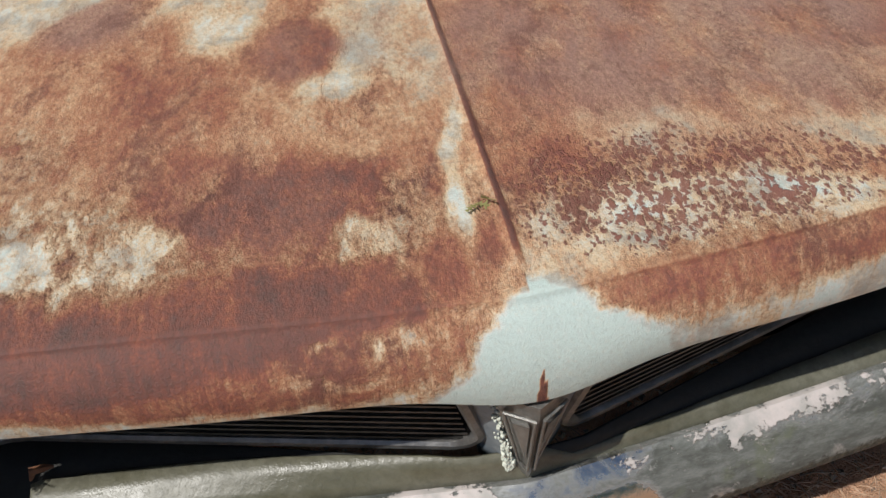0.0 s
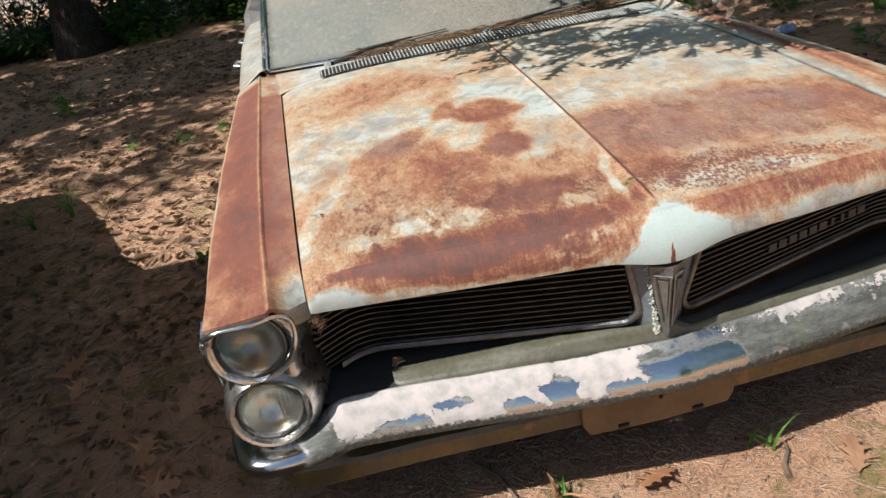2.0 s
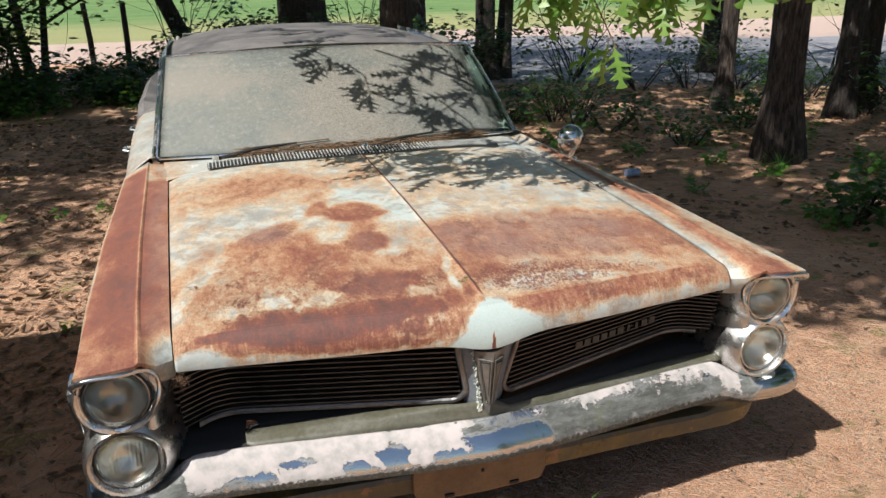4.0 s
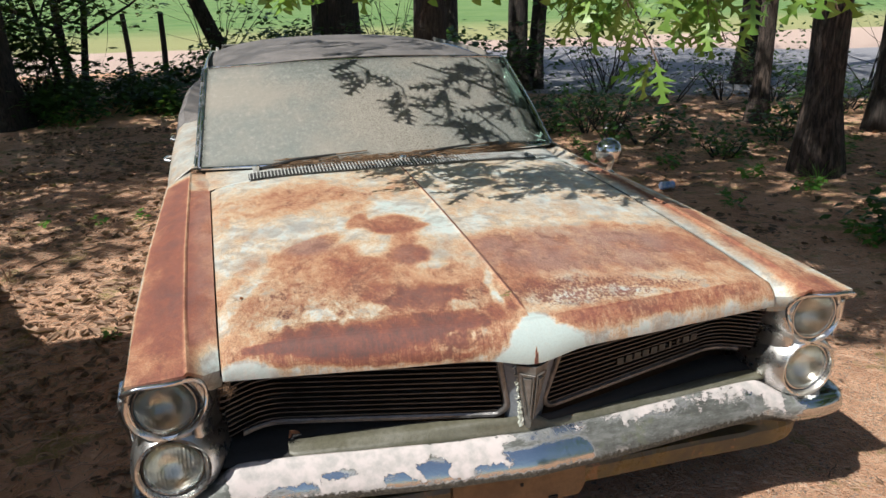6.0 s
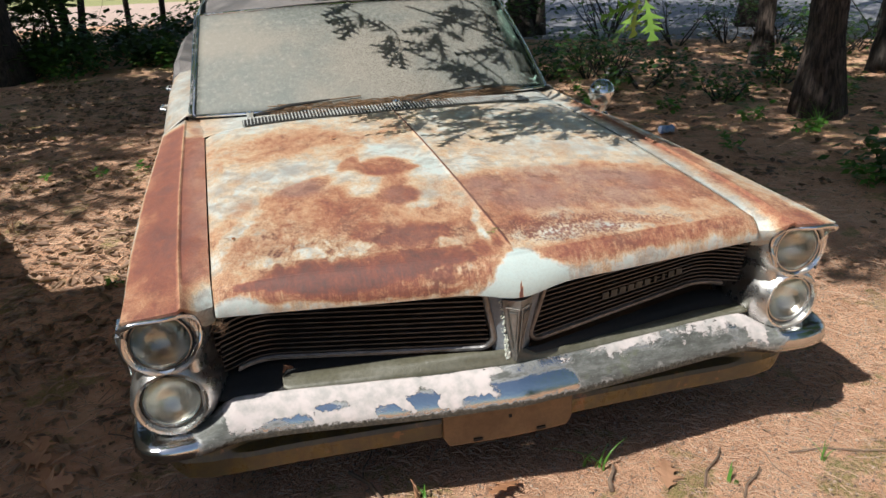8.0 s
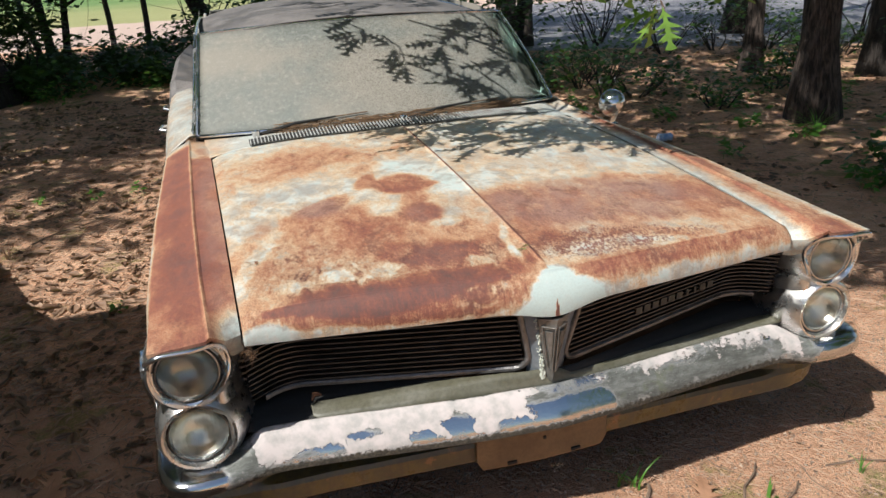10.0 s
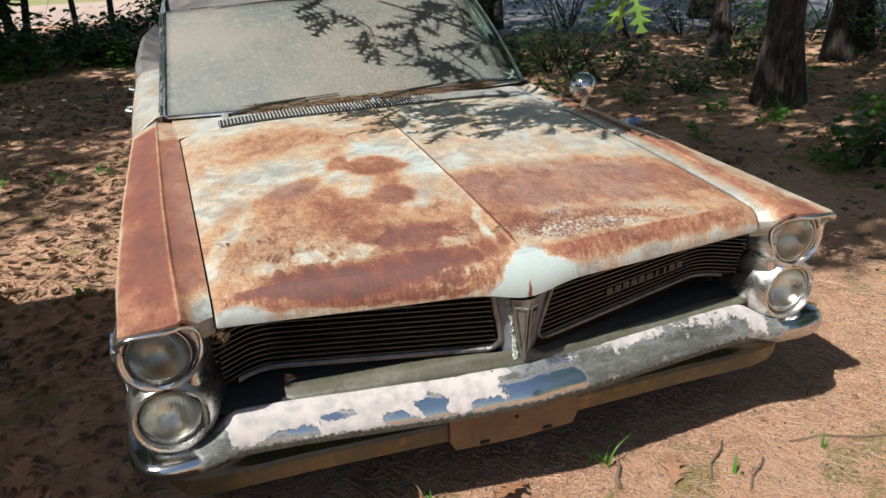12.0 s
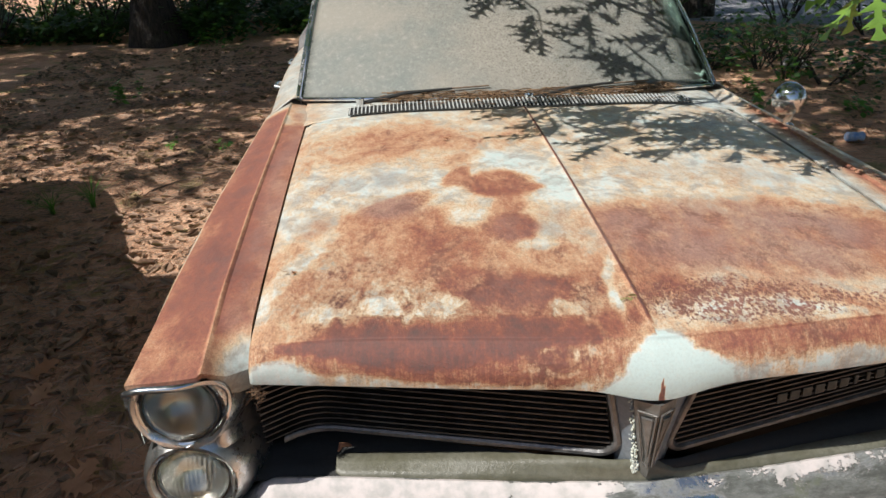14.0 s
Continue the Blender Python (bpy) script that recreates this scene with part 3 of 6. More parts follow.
# Worn places of the hood's face: across, and downwards from the crease (0) to the lip (-1).
FACE_PATCHES = ((-0.34, -0.38, 0.32, 0.52, 0, 0.62), (-0.56, -0.28, 0.14, 0.30, 0, 0.56), (0.34, -0.14, 0.30, 0.30, 0, 0.60), (0.58, -0.10, 0.12, 0.26, 0, 0.56), (-0.34, -1.02, 0.48, 0.26, 0, 0.25), (-0.56, -0.92, 0.12, 0.34, 0, 0.18), (-0.68, -0.80, 0.08, 0.50, 0, 0.07), (0.42, -0.86, 0.50, 0.42, 0, 0.17), (-0.37, -0.20, 0.05, 0.07, 0, 0.33), (-0.38, -0.42, 0.030, 0.10, 0, 0.14), (-0.305, -0.27, 0.011, 0.10, 0, 0.12), (-0.225, -0.18, 0.05, 0.06, 0, 0.36), (-0.145, -0.22, 0.004, 0.18, 0, 0.30), (-0.19, -0.55, 0.06, 0.06, 0, 0.44))


def nose_paint(x, v):
    """Sound paint on the nose: a point at the ridge that widens to the lip."""
    reach = table(v, (-1, 0.135), (-0.93, 0.115), (-0.72, 0.088), (-0.57, 0.074), (-0.37, 0.058), (-0.1, 0.034), (0.0, 0.014), (0.010, -0.03))
    if x > 0:
        reach = table(v, (-1, 0.150), (-0.5, 0.115), (-0.3, 0.098), (-0.2, 0.068), (-0.05, 0.050), (0.0, 0.040), (0.012, 0.018), (0.018, -0.03))
    reach += 0.012 * noise.noise((x * 30, v * 4, 7)) + 0.010 * noise.noise((x * 80, v * 9, 9))
    return 1 - smooth(-0.012, 0.018, abs(x) - reach) if v < 0.03 else 0.0


def hood_wear_and_shade(x, y, v):
    c = table(y, (0.1, 0.42), (0.45, 0.39), (0.60, 0.28), (0.75, 0.19), (0.95, 0.23), (1.2, 0.31), (1.45, 0.23), (1.6, 0.15))
    wx = x + 0.022 * noise.noise((x * 7, y * 5, 1)) + 0.012 * noise.noise((x * 24, y * 18, 2))
    wy = y + 0.030 * noise.noise((x * 7, y * 5, 5)) + 0.016 * noise.noise((x * 24, y * 18, 6))
    if x < 0.03:
        for patches, soft in ((REAR_PATCHES, (0.3, 1.35)), (MID_PATCHES, (0.4, 1.35)), (LOW_PATCHES, (0.45, 1.3)), (MINT_PATCHES, (0.45, 1.3))):
            c = blots(patches, wx, wy, c, soft)
        c = blots(SPOT_PATCHES, 0.4 * wx + 0.6 * x, 0.4 * wy + 0.6 * y, c, (0.66, 1.22))
    if x > -0.03:
        c = lerp(c, blots(RIGHT_PATCHES, wx, wy, table(wy + 0.12 * x, (0.1, 0.44), (0.52, 0.52), (0.62, 0.34), (0.72, 0.20), (1.0, 0.22), (1.2, 0.18), (1.6, 0.19)), (0.4, 1.35)), smooth(-0.004, 0.004, x))
    if v < 0.03:
        fx = x + 0.014 * noise.noise((x * 16, v * 2, 3))
        fv = v + 0.10 * noise.noise((x * 20, v * 3, 4)) + 0.06 * noise.noise((x * 60, v * 3, 8))
        face = blots(FACE_PATCHES, fx, fv, 0.45, (0.62, 1.15))
        c = lerp(face, c, smooth(-0.03, 0.03, v))
    # pointed dark stain below the crease
    if x < -0.10 and v < 0.05:
        lo = table(x, (-0.70, -0.14), (-0.62, -0.25), (-0.50, -0.48), (-0.40, -0.56), (-0.30, -0.40), (-0.20, -0.14), (-0.10, -0.08))
        hi = table(x, (-0.69, -0.08), (-0.60, 0.0), (-0.50, 0.02), (-0.10, 0.02))
        wob = 0.05 * noise.noise((x * 22, v * 3, 11)) + 0.03 * noise.noise((x * 60, 0, 12))
        c = lerp(c, 0.80, smooth(lo - 0.06 + wob, lo + 0.04 + wob, v) * (1 - smooth(hi - 0.02 + wob, hi + 0.05 + wob, v)) * smooth(-0.70, -0.66, x))
    c = lerp(c, 0.0, nose_paint(x, v))
    if v < -0.55 and abs(x - 0.002) < 0.008 * (-v - 0.5) * 2:
        c = 0.74
    # dark line at the ridge: rust, with the shade on its right put in
    if v > 0.02 and -0.002 < x < 0.0055:
        c = lerp(c, 0.85, smooth(0.02, 0.05, v))
    return c


def hood_z(x, y):
    fall = 0.07 + 0.05 * min(max(y - 0.36, 0), 1.3) / 1.3
    z = 0.742 + 0.075 * y - 0.0225 * y * y - fall * x ** 4
    z += (0.0045 * math.exp(-((x / 0.006) ** 2)) + 0.0025 * math.exp(-((x / 0.05) ** 2))) * smooth(0.05, 0.16, y)
    side = hood_edge(y)
    return z - 0.008 * smooth(side - 0.03, side, abs(x))


def hood_edge(y):
    return 0.729 + 0.029 * (y - 0.09)


def lip_y(x):
    spots = ((0, 0.002), (0.05, 0.004), (0.10, 0.011), (0.14, 0.017), (0.31, 0.034), (0.52, 0.063), (0.73, 0.090))
    return sum(table(abs(x + d), *spots) for d in (-0.03, -0.015, 0, 0.015, 0.03)) / 5


def crease_y(x):
    return table(abs(x), (0, 0.050), (0.17, 0.060), (0.376, 0.082), (0.587, 0.104), (0.74, 0.118))


def hood_point(u, v):
    """u across, v from the lip (-1) over the crease (0) to the cowl (1)."""
    if v <= 0:
        x = u * hood_edge(0.1)
        t = v + 1
        yc, yl = crease_y(x), lip_y(x)
        zl = 0.664 - 0.022 * math.exp(-((x / 0.085) ** 2))
        zc = hood_z(x, yc)
        if t < 0.12:
            return (x, yl + 0.010 * (1 - t / 0.12), zl - 0.006 * (1 - t / 0.12) + 0.002)
        t = (t - 0.12) / 0.88
        push = 0.010 * math.sin(math.pi * t)
        groove = -0.003 * math.exp(-(((t - 0.93) / 0.04) ** 2))
        return (x, lerp(yl, yc, t ** 1.25) - push - groove, lerp(zl, zc, t) + 0.35 * push)
    x0 = u * hood_edge(0.1)
    yc = crease_y(x0)
    y = lerp(yc, 1.550 + 0.03 * abs(u), v)
    x = u * hood_edge(y)
    return (x, y, hood_z(x, y))


def hood_map(patches, start, soft=(0.5, 1.25)):
    """A value over the hood's top, by place."""
    return lambda u, v: blots(patches, *hood_point(u, v)[:2], start, soft)


HU = sorted([-1 + 2 * i / 170 for i in range(171)] + [s * k / 300 for s in (-1, 1) for k in (1, 2, 3, 4.5, 7)])
HV = [-1, -0.96, -0.92, -0.88] + [-0.83 + 0.05 * i for i in range(16)] + [-0.04, -0.02, 0] + [(i / 130) ** 1.15 for i in range(1, 131)]
hood = part("hood", grid(hood_point, HU, HV, {
    "corrosion": lambda u, v: hood_wear_and_shade(*hood_point(u, v)[:2], v),
    "speckle": lambda u, v: max(hood_map(SPECKLE_PATCHES, 0.0, (0.3, 1.3))(u, v) * smooth(0.0, 0.02, v) * smooth(-0.02, 0.03, u), 0.0),
    "drip": lambda u, v: 1 - smooth(-0.2, 0.0, v),
    "mottle": lambda u, v: lerp(0.45, hood_map(MOTTLE_PATCHES, 0.34)(u, v), smooth(-0.05, 0.02, v)),
    "grey": hood_map(GREY_PATCHES, 0.05)}), RUST, CAR, "hood with rust blooms over pale mint paint", solid=0.004, sharp=60)


def fender_point(s, y, k):
    """k runs over the section: gap, ridge, outer edge, flank, sill; the front edge follows the brow."""
    first = (0.115, 0.110, 0.075, 0.040, 0.034, 0.030, 0.026, 0.032, 0.052)[min(k, 8)]
    skirt = y < 0.025 and 0 < k < 8
    y = max(y, 0.03)
    if y < 0.25:
        y = first + (y - 0.03) * (0.25 - first) / 0.22
    xi = hood_edge(max(y, 0.09)) + 0.0045
    zi = hood_z(xi - 0.03, max(y, 0.12)) - 0.008
    zi = lerp(0.655, zi, smooth(0.02, 0.22, y))
    xr = table(y, (0.02, 0.797), (0.34, 0.816), (0.82, 0.836), (1.4, 0.852), (1.95, 0.866))
    zr = table(y, (0.02, 0.724), (0.3, 0.742), (0.8, 0.752), (1.95, 0.768))
    xo = table(y, (0.02, 0.928), (0.45, 0.94), (1.0, 0.952), (1.95, 0.958))
    zo = table(y, (0.02, 0.712), (0.8, 0.724), (1.95, 0.722))
    arch = 0.335 * math.sqrt(max(0, 1 - ((y - 0.93) / 0.37) ** 2))
    low = max(lerp(0.56, 0.24, smooth(0.12, 0.24, y)), arch + 0.16 if arch > 0 else 0)
    pts = [(xi, zi - 0.03), (xi, zi), (lerp(xi, xr, 0.5), lerp(zi, zr, 0.42)), (xr - 0.008, zr - 0.003), (xr, zr + 0.003), (xr + 0.008, zr - 0.003), (lerp(xr, xo, 0.5), lerp(zr, zo, 0.45)),
           (xo, zo), (xo + 0.012, zo - 0.012), (xo + 0.026, 0.655), (xo + 0.036, 0.60), (xo + 0.026, 0.56), (xo + 0.020, lerp(0.56, low, 0.4)), (xo + 0.012, lerp(0.56, low, 0.8)), (xo, low)]
    swell = lerp(0.25, 1.0, smooth(0.03, 0.5, y))
    x, z = pts[k]
    if k > 7:
        x = xo + (x - xo) * swell
    if skirt:
        return (s * x, y + 0.016, z - 0.050) if k < 3 else (s * x, y + 0.003, z - 0.011)
    return (s * x, y + (0.05 * (1 - smooth(0.03, 0.2, y)) if k > 8 else 0), z)


def fender_wear(s, y, k):
    if s < 0:
        c = (0.3, 0.56, 0.64, 0.70, 0.42, 0.70, 0.73, 0.60, 0.18, 0.30, 0.4, 0.3, 0.3, 0.3, 0.4)[k]
        front = 1 - smooth(0.06, 0.22, y)
        c = lerp(c, (0.3, 0.1, 0.14, 0.46, 0.42, 0.60, 0.58, 0.44, 0.2, 0.3, 0.3, 0.3, 0.3, 0.3, 0.4)[k], front)
        c = lerp(c, 0.30 if k < 4 else 0.16, smooth(1.58, 1.64, y) if k < 4 else smooth(1.82, 1.88, y))
        return lerp(c, 0.62, math.exp(-(((y - 1.72) / 0.05) ** 2)) if k == 2 else 0.0)
    c = (0.2, 0.10, 0.26, 0.60, 0.58, 0.50, 0.34, 0.20, 0.3, 0.3, 0.3, 0.3, 0.3, 0.3, 0.4)[k]
    if k in (3, 4, 6):
        c = lerp(0.66, c, smooth(0.08, 0.3, y)) + 0.3 * math.exp(-(((y - 0.75) / 0.12) ** 2)) if k == 6 else c
    if k == 2:
        c = lerp(0.20, 0.36, smooth(0.05, 0.25, y))
    return lerp(c, 0.18, smooth(1.55, 1.75, y))


FY = [0.02] + [0.03 + 0.01 * i for i in range(9)] + [0.13 + 0.04 * i for i in range(45)] + [1.93]
for side in (-1, 1):
    part("front_fender", grid(lambda y, k: fender_point(side, y, k), FY, range(15), {
        "corrosion": lambda y, k: fender_wear(side, y, k), "speckle": lambda y, k: 0.0, "drip": lambda y, k: 0.0, "mottle": lambda y, k: 0.0 if side < 0 else 0.35, "grey": lambda y, k: (0.1 if k in (1, 2) and y < 0.14 else 0.55 if side < 0 and k in (1, 2) else 0.5 if side > 0 and k < 3 else 0.1)}),
        RUST, CAR, "front fender with red rust and pale edges", solid=0.004, sharp=28)


def lamp(parent, x, y, z, tilt=0.0):
    lens = part("lens", revolve([(0.0, -0.030), (0.02, -0.0285), (0.04, -0.023), (0.055, -0.015), (0.066, -0.003), (0.0665, 0.0)], (x, y + 0.012, z), 40), LENS, parent, "domed glass lens under grime", solid=0.003)
    lens.visible_shadow = False
    part("reflector", revolve([(0.0665, 0.001), (0.058, 0.022), (0.04, 0.042), (0.02, 0.052), (0.0, 0.054)], (x, y + 0.012, z), 32), REFLECT, parent)
    part("retaining_ring", revolve([(0.0655, 0.014), (0.066, 0.0), (0.067, -0.005), (0.0705, -0.005), (0.072, 0.002), (0.072, 0.02)], (x, y + 0.01, z), 40), CHROME, parent)
    part("gasket", revolve([(0.0712, 0.012), (0.0715, -0.001), (0.0765, -0.001), (0.077, 0.012)], (x, y + 0.008, z), 40), RUBBER, parent)
    return lens


def reflector_metal():
    """Silvered bowl gone slightly golden."""
    n = Nodes("tarnished_reflector")
    f = n.range(n.noise(14, 4, 0.6), 0.35, 0.7)
    return n.set(n.mix(f, (0.68, 0.66, 0.58), (0.46, 0.44, 0.37)), n.range(f, 0, 1, 0.16, 0.25), 1.0)


REFLECT = reflector_metal()


def headlamp_pod(s):
    """Chrome casting with one lamp above the other, swept back to the grille."""
    pod = base("headlamp_pod", (0, 0, 0), "", "")
    for key in ("category", "label"):
        if key in pod:
            del pod[key]
    pod.parent = CAR
    xu, zu, xl, zl = s * 0.86, 0.625, s * 0.862, 0.461
    n = 48

    def outline(a, r_up, r_low, grow):
        """A figure of eight round both lamps, squarer at its top."""
        c, sn = math.cos(a), math.sin(a)
        zc = 0.5 * (zu + zl)
        best = 0
        for cz, r in ((zu, r_up), (zl, r_low)):
            dz = cz - zc
            b = sn * dz
            disc = b * b - dz * dz + r * r
            if disc > 0:
                best = max(best, b + math.sqrt(disc))
        flat = 1 + grow * max(0, sn) ** 2 * (abs(c) ** 1.2) * 0.9
        return (xu + best * c * flat * (1.0 if c * s > 0 else 1.0), zc + best * sn)

    rows = []
    for y, ru, rl, g, inner in ((0.30, 0.092, 0.094, 0.1, 0.03), (0.20, 0.096, 0.101, 0.1, 0.030), (0.14, 0.096, 0.101, 0.12, 0.018), (0.10, 0.094, 0.098, 0.12, 0.007), (0.080, 0.089, 0.091, 0.1, 0), (0.073, 0.084, 0.085, 0.05, 0), (0.075, 0.079, 0.079, 0, 0), (0.084, 0.0755, 0.0755, 0, 0), (0.105, 0.075, 0.075, 0, 0)):
        ring = [outline(2 * math.pi * i / n, ru, rl, g) for i in range(n)]
        rows.append([(px - s * inner * max(0, -(px - xu) * s / 0.1), y, pz) for px, pz in ring])
    part("bezel", loft(rows, True, False), SATIN, pod, "bright metal bezel around two stacked lamps", sharp=50)
    # bowl: a smooth chrome hood round the upper lamp, its lip the bright brow
    cx, cz = s * 0.862, 0.625
    def bowl(i, row):
        a = 2 * math.pi * i / 56
        c, sn = math.cos(a), math.sin(a)
        p = lerp(2.0, 3.4, smooth(-0.3, 0.5, sn))
        wide = 0.089 if c > 0 else lerp(0.089, 0.101, smooth(-0.6, 0.2, sn))
        r = (abs(c / wide) ** p + abs(sn / 0.0945) ** p) ** (-1 / p)
        r = lerp(0.088, r, smooth(-0.75, 0.15, sn))
        lip = table(sn, (-1, 0.083), (-0.5, 0.078), (0.0, 0.062), (0.5, 0.036), (0.85, 0.013), (1, 0.011)) + 0.035 * smooth(0.2, 1.0, -c) * smooth(-0.2, 0.4, sn)
        if c > 0:
            lip = lerp(lip, 0.080, smooth(0.30, 0.85, c) * smooth(0.80, 0.25, sn))
            r = lerp(r, 0.084, smooth(0.70, 1.0, c) * smooth(0.6, 0.1, sn))
        rr, y = ((r - 0.016, lip + 0.07), (r - 0.010, lip + 0.018), (r - 0.002, lip + 0.007), (r - 0.001, lip), (r - 0.005, lip - 0.004), (r - 0.011, lip - 0.003), (r - 0.014, lip + 0.003), (lerp(r - 0.014, 0.0765, 0.35), lerp(lip, 0.086, 0.55)), (lerp(r - 0.014, 0.0765, 0.8), lerp(lip, 0.086, 0.92)), (0.0755, 0.088), (0.0750, 0.100))[row]
        return (cx + s * rr * c, y, cz + rr * sn)
    part("brow", grid(bowl, range(56), range(11), wrap=True), CHROME_CLEAN, pod, "bright chrome brow over the upper lamp", sharp=60)
    part("side_spear", loft([[(s * 0.940, 0.075, 0.660), (s * 0.956, 0.08, 0.655), (s * 0.964, 0.18, 0.655), (s * 0.94, 0.18, 0.66)], [(s * 0.940, 0.078, 0.615), (s * 0.957, 0.084, 0.61), (s * 0.966, 0.18, 0.61), (s * 0.94, 0.18, 0.615)], [(s * 0.938, 0.088, 0.545), (s * 0.942, 0.09, 0.543), (s * 0.958, 0.18, 0.545), (s * 0.94, 0.18, 0.55)]]), CHROME, pod, bevel=0.004)
    # inner flank, with the ribs of the grille standing against it
    def cheek(t, z):
        waist = 0.016 * math.exp(-(((z - 0.545) / 0.035) ** 2))
        return (s * (lerp(0.792, 0.746, t ** 0.7) + waist * (1 - t)), lerp(0.088, 0.225, t ** 1.4), z)
    part("cheek", grid(cheek, [i / 12 for i in range(13)], [0.405 + 0.02 * i for i in range(13)]), SATIN, pod, "smooth satin metal cheek beside the lamps", solid=0.004)
    for i in range(11):
        z = 0.45 + 0.0175 * i
        part("rib", box((s * 0.744, 0.215, z), (0.010, 0.03, 0.006)), GRILLE, pod)
    for x, y, z in ((xu, 0.076, zu), (xl, 0.082, zl)):
        hl = new("headlamp")
        hl.parent = pod
        lamp(hl, x, y, z)
    return pod


for side in (-1, 1):
    headlamp_pod(side)


# ---- grille: two swept halves of fine level bars ----
def grille_half(s):
    half = base("grille", (0, 0, 0), "", "")
    for key in ("category", "label"):
        if key in half:
            del half[key]
    half.parent = CAR
    zb, zt = 0.474, 0.640

    def spot(t, z):
        """t from the nose (0) to the lamp pod (1); the outer end curls forward."""
        x = lerp(0.052, 0.735, t)
        y = lerp(0.044, 0.205, min(t / 0.90, 1.0)) - 0.105 * smooth(0.80, 1.13, t)
        sag = (-0.004 if s < 0 else 0.030) * t * (zt - z) / (zt - zb) - 0.006 * t
        return (s * x, y + 0.22 * (0.64 - z), z + sag)
    count = 11
    for i in range(count):
        z = lerp(zb + 0.012, zt, i / (count - 1))
        rows = []
        for j in range(29):
            t = lerp(0.010 + 0.040 * (z - zb) / (zt - zb), 1.0, j / 28)
            x, y, zz = spot(t, z)
            rows.append([(x, y - 0.006, zz + 0.0016), (x, y - 0.006, zz - 0.0016), (x, y + 0.014, zz - 0.0015), (x, y + 0.014, zz + 0.0015)])
        part("bar", loft(rows), BAR, half)
    # rounded frame
    path = []
    r = 0.036
    for j in range(25):
        path.append((lerp(0.95, 0.05, j / 24), zb))
    for j in range(1, 8):
        a = math.pi / 2 * j / 7
        path.append((0.05 - 0.053 * math.sin(a), zb + r - r * math.cos(a)))
    for j in range(1, 6):
        path.append((-0.003 + 0.040 * j / 5, lerp(zb + r, zt - 0.01, j / 5)))
    for j in range(1, 8):
        a = math.pi / 2 * j / 7
        path.append((0.037 + 0.03 * (1 - math.cos(a)), zt - 0.01 + 0.026 * math.sin(a)))
    for j in range(1, 20):
        path.append((lerp(0.067, 0.95, j / 19), zt + 0.016))
    pts = [Vector(spot(t, z)) for t, z in path]
    rows = []
    for i, p in enumerate(pts):
        d = (pts[min(i + 1, len(pts) - 1)] - pts[max(i - 1, 0)]).normalized()
        out = d.cross(Vector((0, -1, 0))).normalized()
        b = Vector((0, -1, 0))
        rows.append([p + out * a + b * c for a, c in ((-0.007, -0.01), (-0.007, 0.010), (-0.003, 0.014), (0.004, 0.014), (0.008, 0.008), (0.008, -0.01))])
    part("frame", loft(rows), FRAME, half, "dull metal grille frame with rounded corners", sharp=40)
    # near-black sheet close behind the bars, the shade there put into its colour
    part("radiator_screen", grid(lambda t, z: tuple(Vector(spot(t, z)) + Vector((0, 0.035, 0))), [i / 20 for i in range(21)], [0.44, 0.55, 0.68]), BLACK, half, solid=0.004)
    if s > 0:
        # name script: ten raised blocks, not lettered
        for i in range(10):
            t = 0.345 + 0.043 * i
            x, y, z = spot(t, 0.548)
            d = Vector(spot(t + 0.01, 0.548)) - Vector((x, y, z))
            turn = Matrix.Rotation(math.atan2(d.y, d.x), 4, "Z")
            w = 0.009 if i in (6, 7) else 0.022
            part("badge_block", box((x, y - 0.010, z), (w, 0.005, 0.022), turn=turn), BADGE, half, bevel=0.0015)
    return half


BADGE = plain("tarnished_badge", (0.06, 0.058, 0.050), (0.095, 0.092, 0.078), 60, 0.5, 0.4)
for side in (-1, 1):
    grille_half(side)


def nose_panel(s):
    """Painted panel between the grille frame and the emblem."""
    f = lambda t, k: (s * lerp(table(k, (0, 0.014), (1, 0.040)), table(k, (0, 0.046), (1, 0.074)), t), lerp(table(k, (0, 0.054), (1, 0.032)), table(k, (0, 0.086), (1, 0.050)), t), lerp(0.440, 0.652, k))
    part("nose_panel", grid(f, [i / 6 for i in range(7)], [i / 8 for i in range(9)]), BLUEPAN, CAR, solid=0.004)


for side in (-1, 1):
    nose_panel(side)

# wedge-shaped cast emblem on the nose
emblem = new("nose_emblem")
emblem.parent = CAR
emblem.location, emblem.scale = (0, 0.022, 0), (0.84, 1.0, 1.0)
wedge = [[(sx * w, y, z) for sx, w, y in ((-1, a, yb), (-1, a * 0.98, yb - 0.012), (0, 0, yf), (1, a * 0.98, yb - 0.012), (1, a, yb))] for z, a, yb, yf in ((0.444, 0.012, 0.04, 0.012), (0.47, 0.016, 0.038, 0.002), (0.56, 0.034, 0.024, -0.012), (0.612, 0.046, 0.016, -0.020), (0.632, 0.050, 0.014, -0.022))]
part("wedge", loft(wedge), EMBLEM, emblem, "pitted chrome wedge emblem", sharp=20)
for sx in (-1, 1):
    rim = [(sx * 0.040, -0.004, 0.612), (sx * 0.006, -0.0215, 0.610), (sx * 0.005, 0.002, 0.478), (sx * 0.014, 0.012, 0.486), (sx * 0.040, -0.004, 0.612)]
    part("raised_rim", tube(rim, 0.0022, 6), EMBLEM, emblem)
    part("arrow_plate", loft([[(sx * 0.031, -0.009, 0.598), (sx * 0.012, -0.019, 0.598), (sx * 0.012, -0.012, 0.598), (sx * 0.031, -0.002, 0.598)], [(sx * 0.011, 0.004, 0.505), (sx * 0.008, 0.001, 0.505), (sx * 0.008, 0.008, 0.505), (sx * 0.011, 0.011, 0.505)]]), EMBLEM, emblem)
lich = bmesh.new()
rnd = random.Random(5)
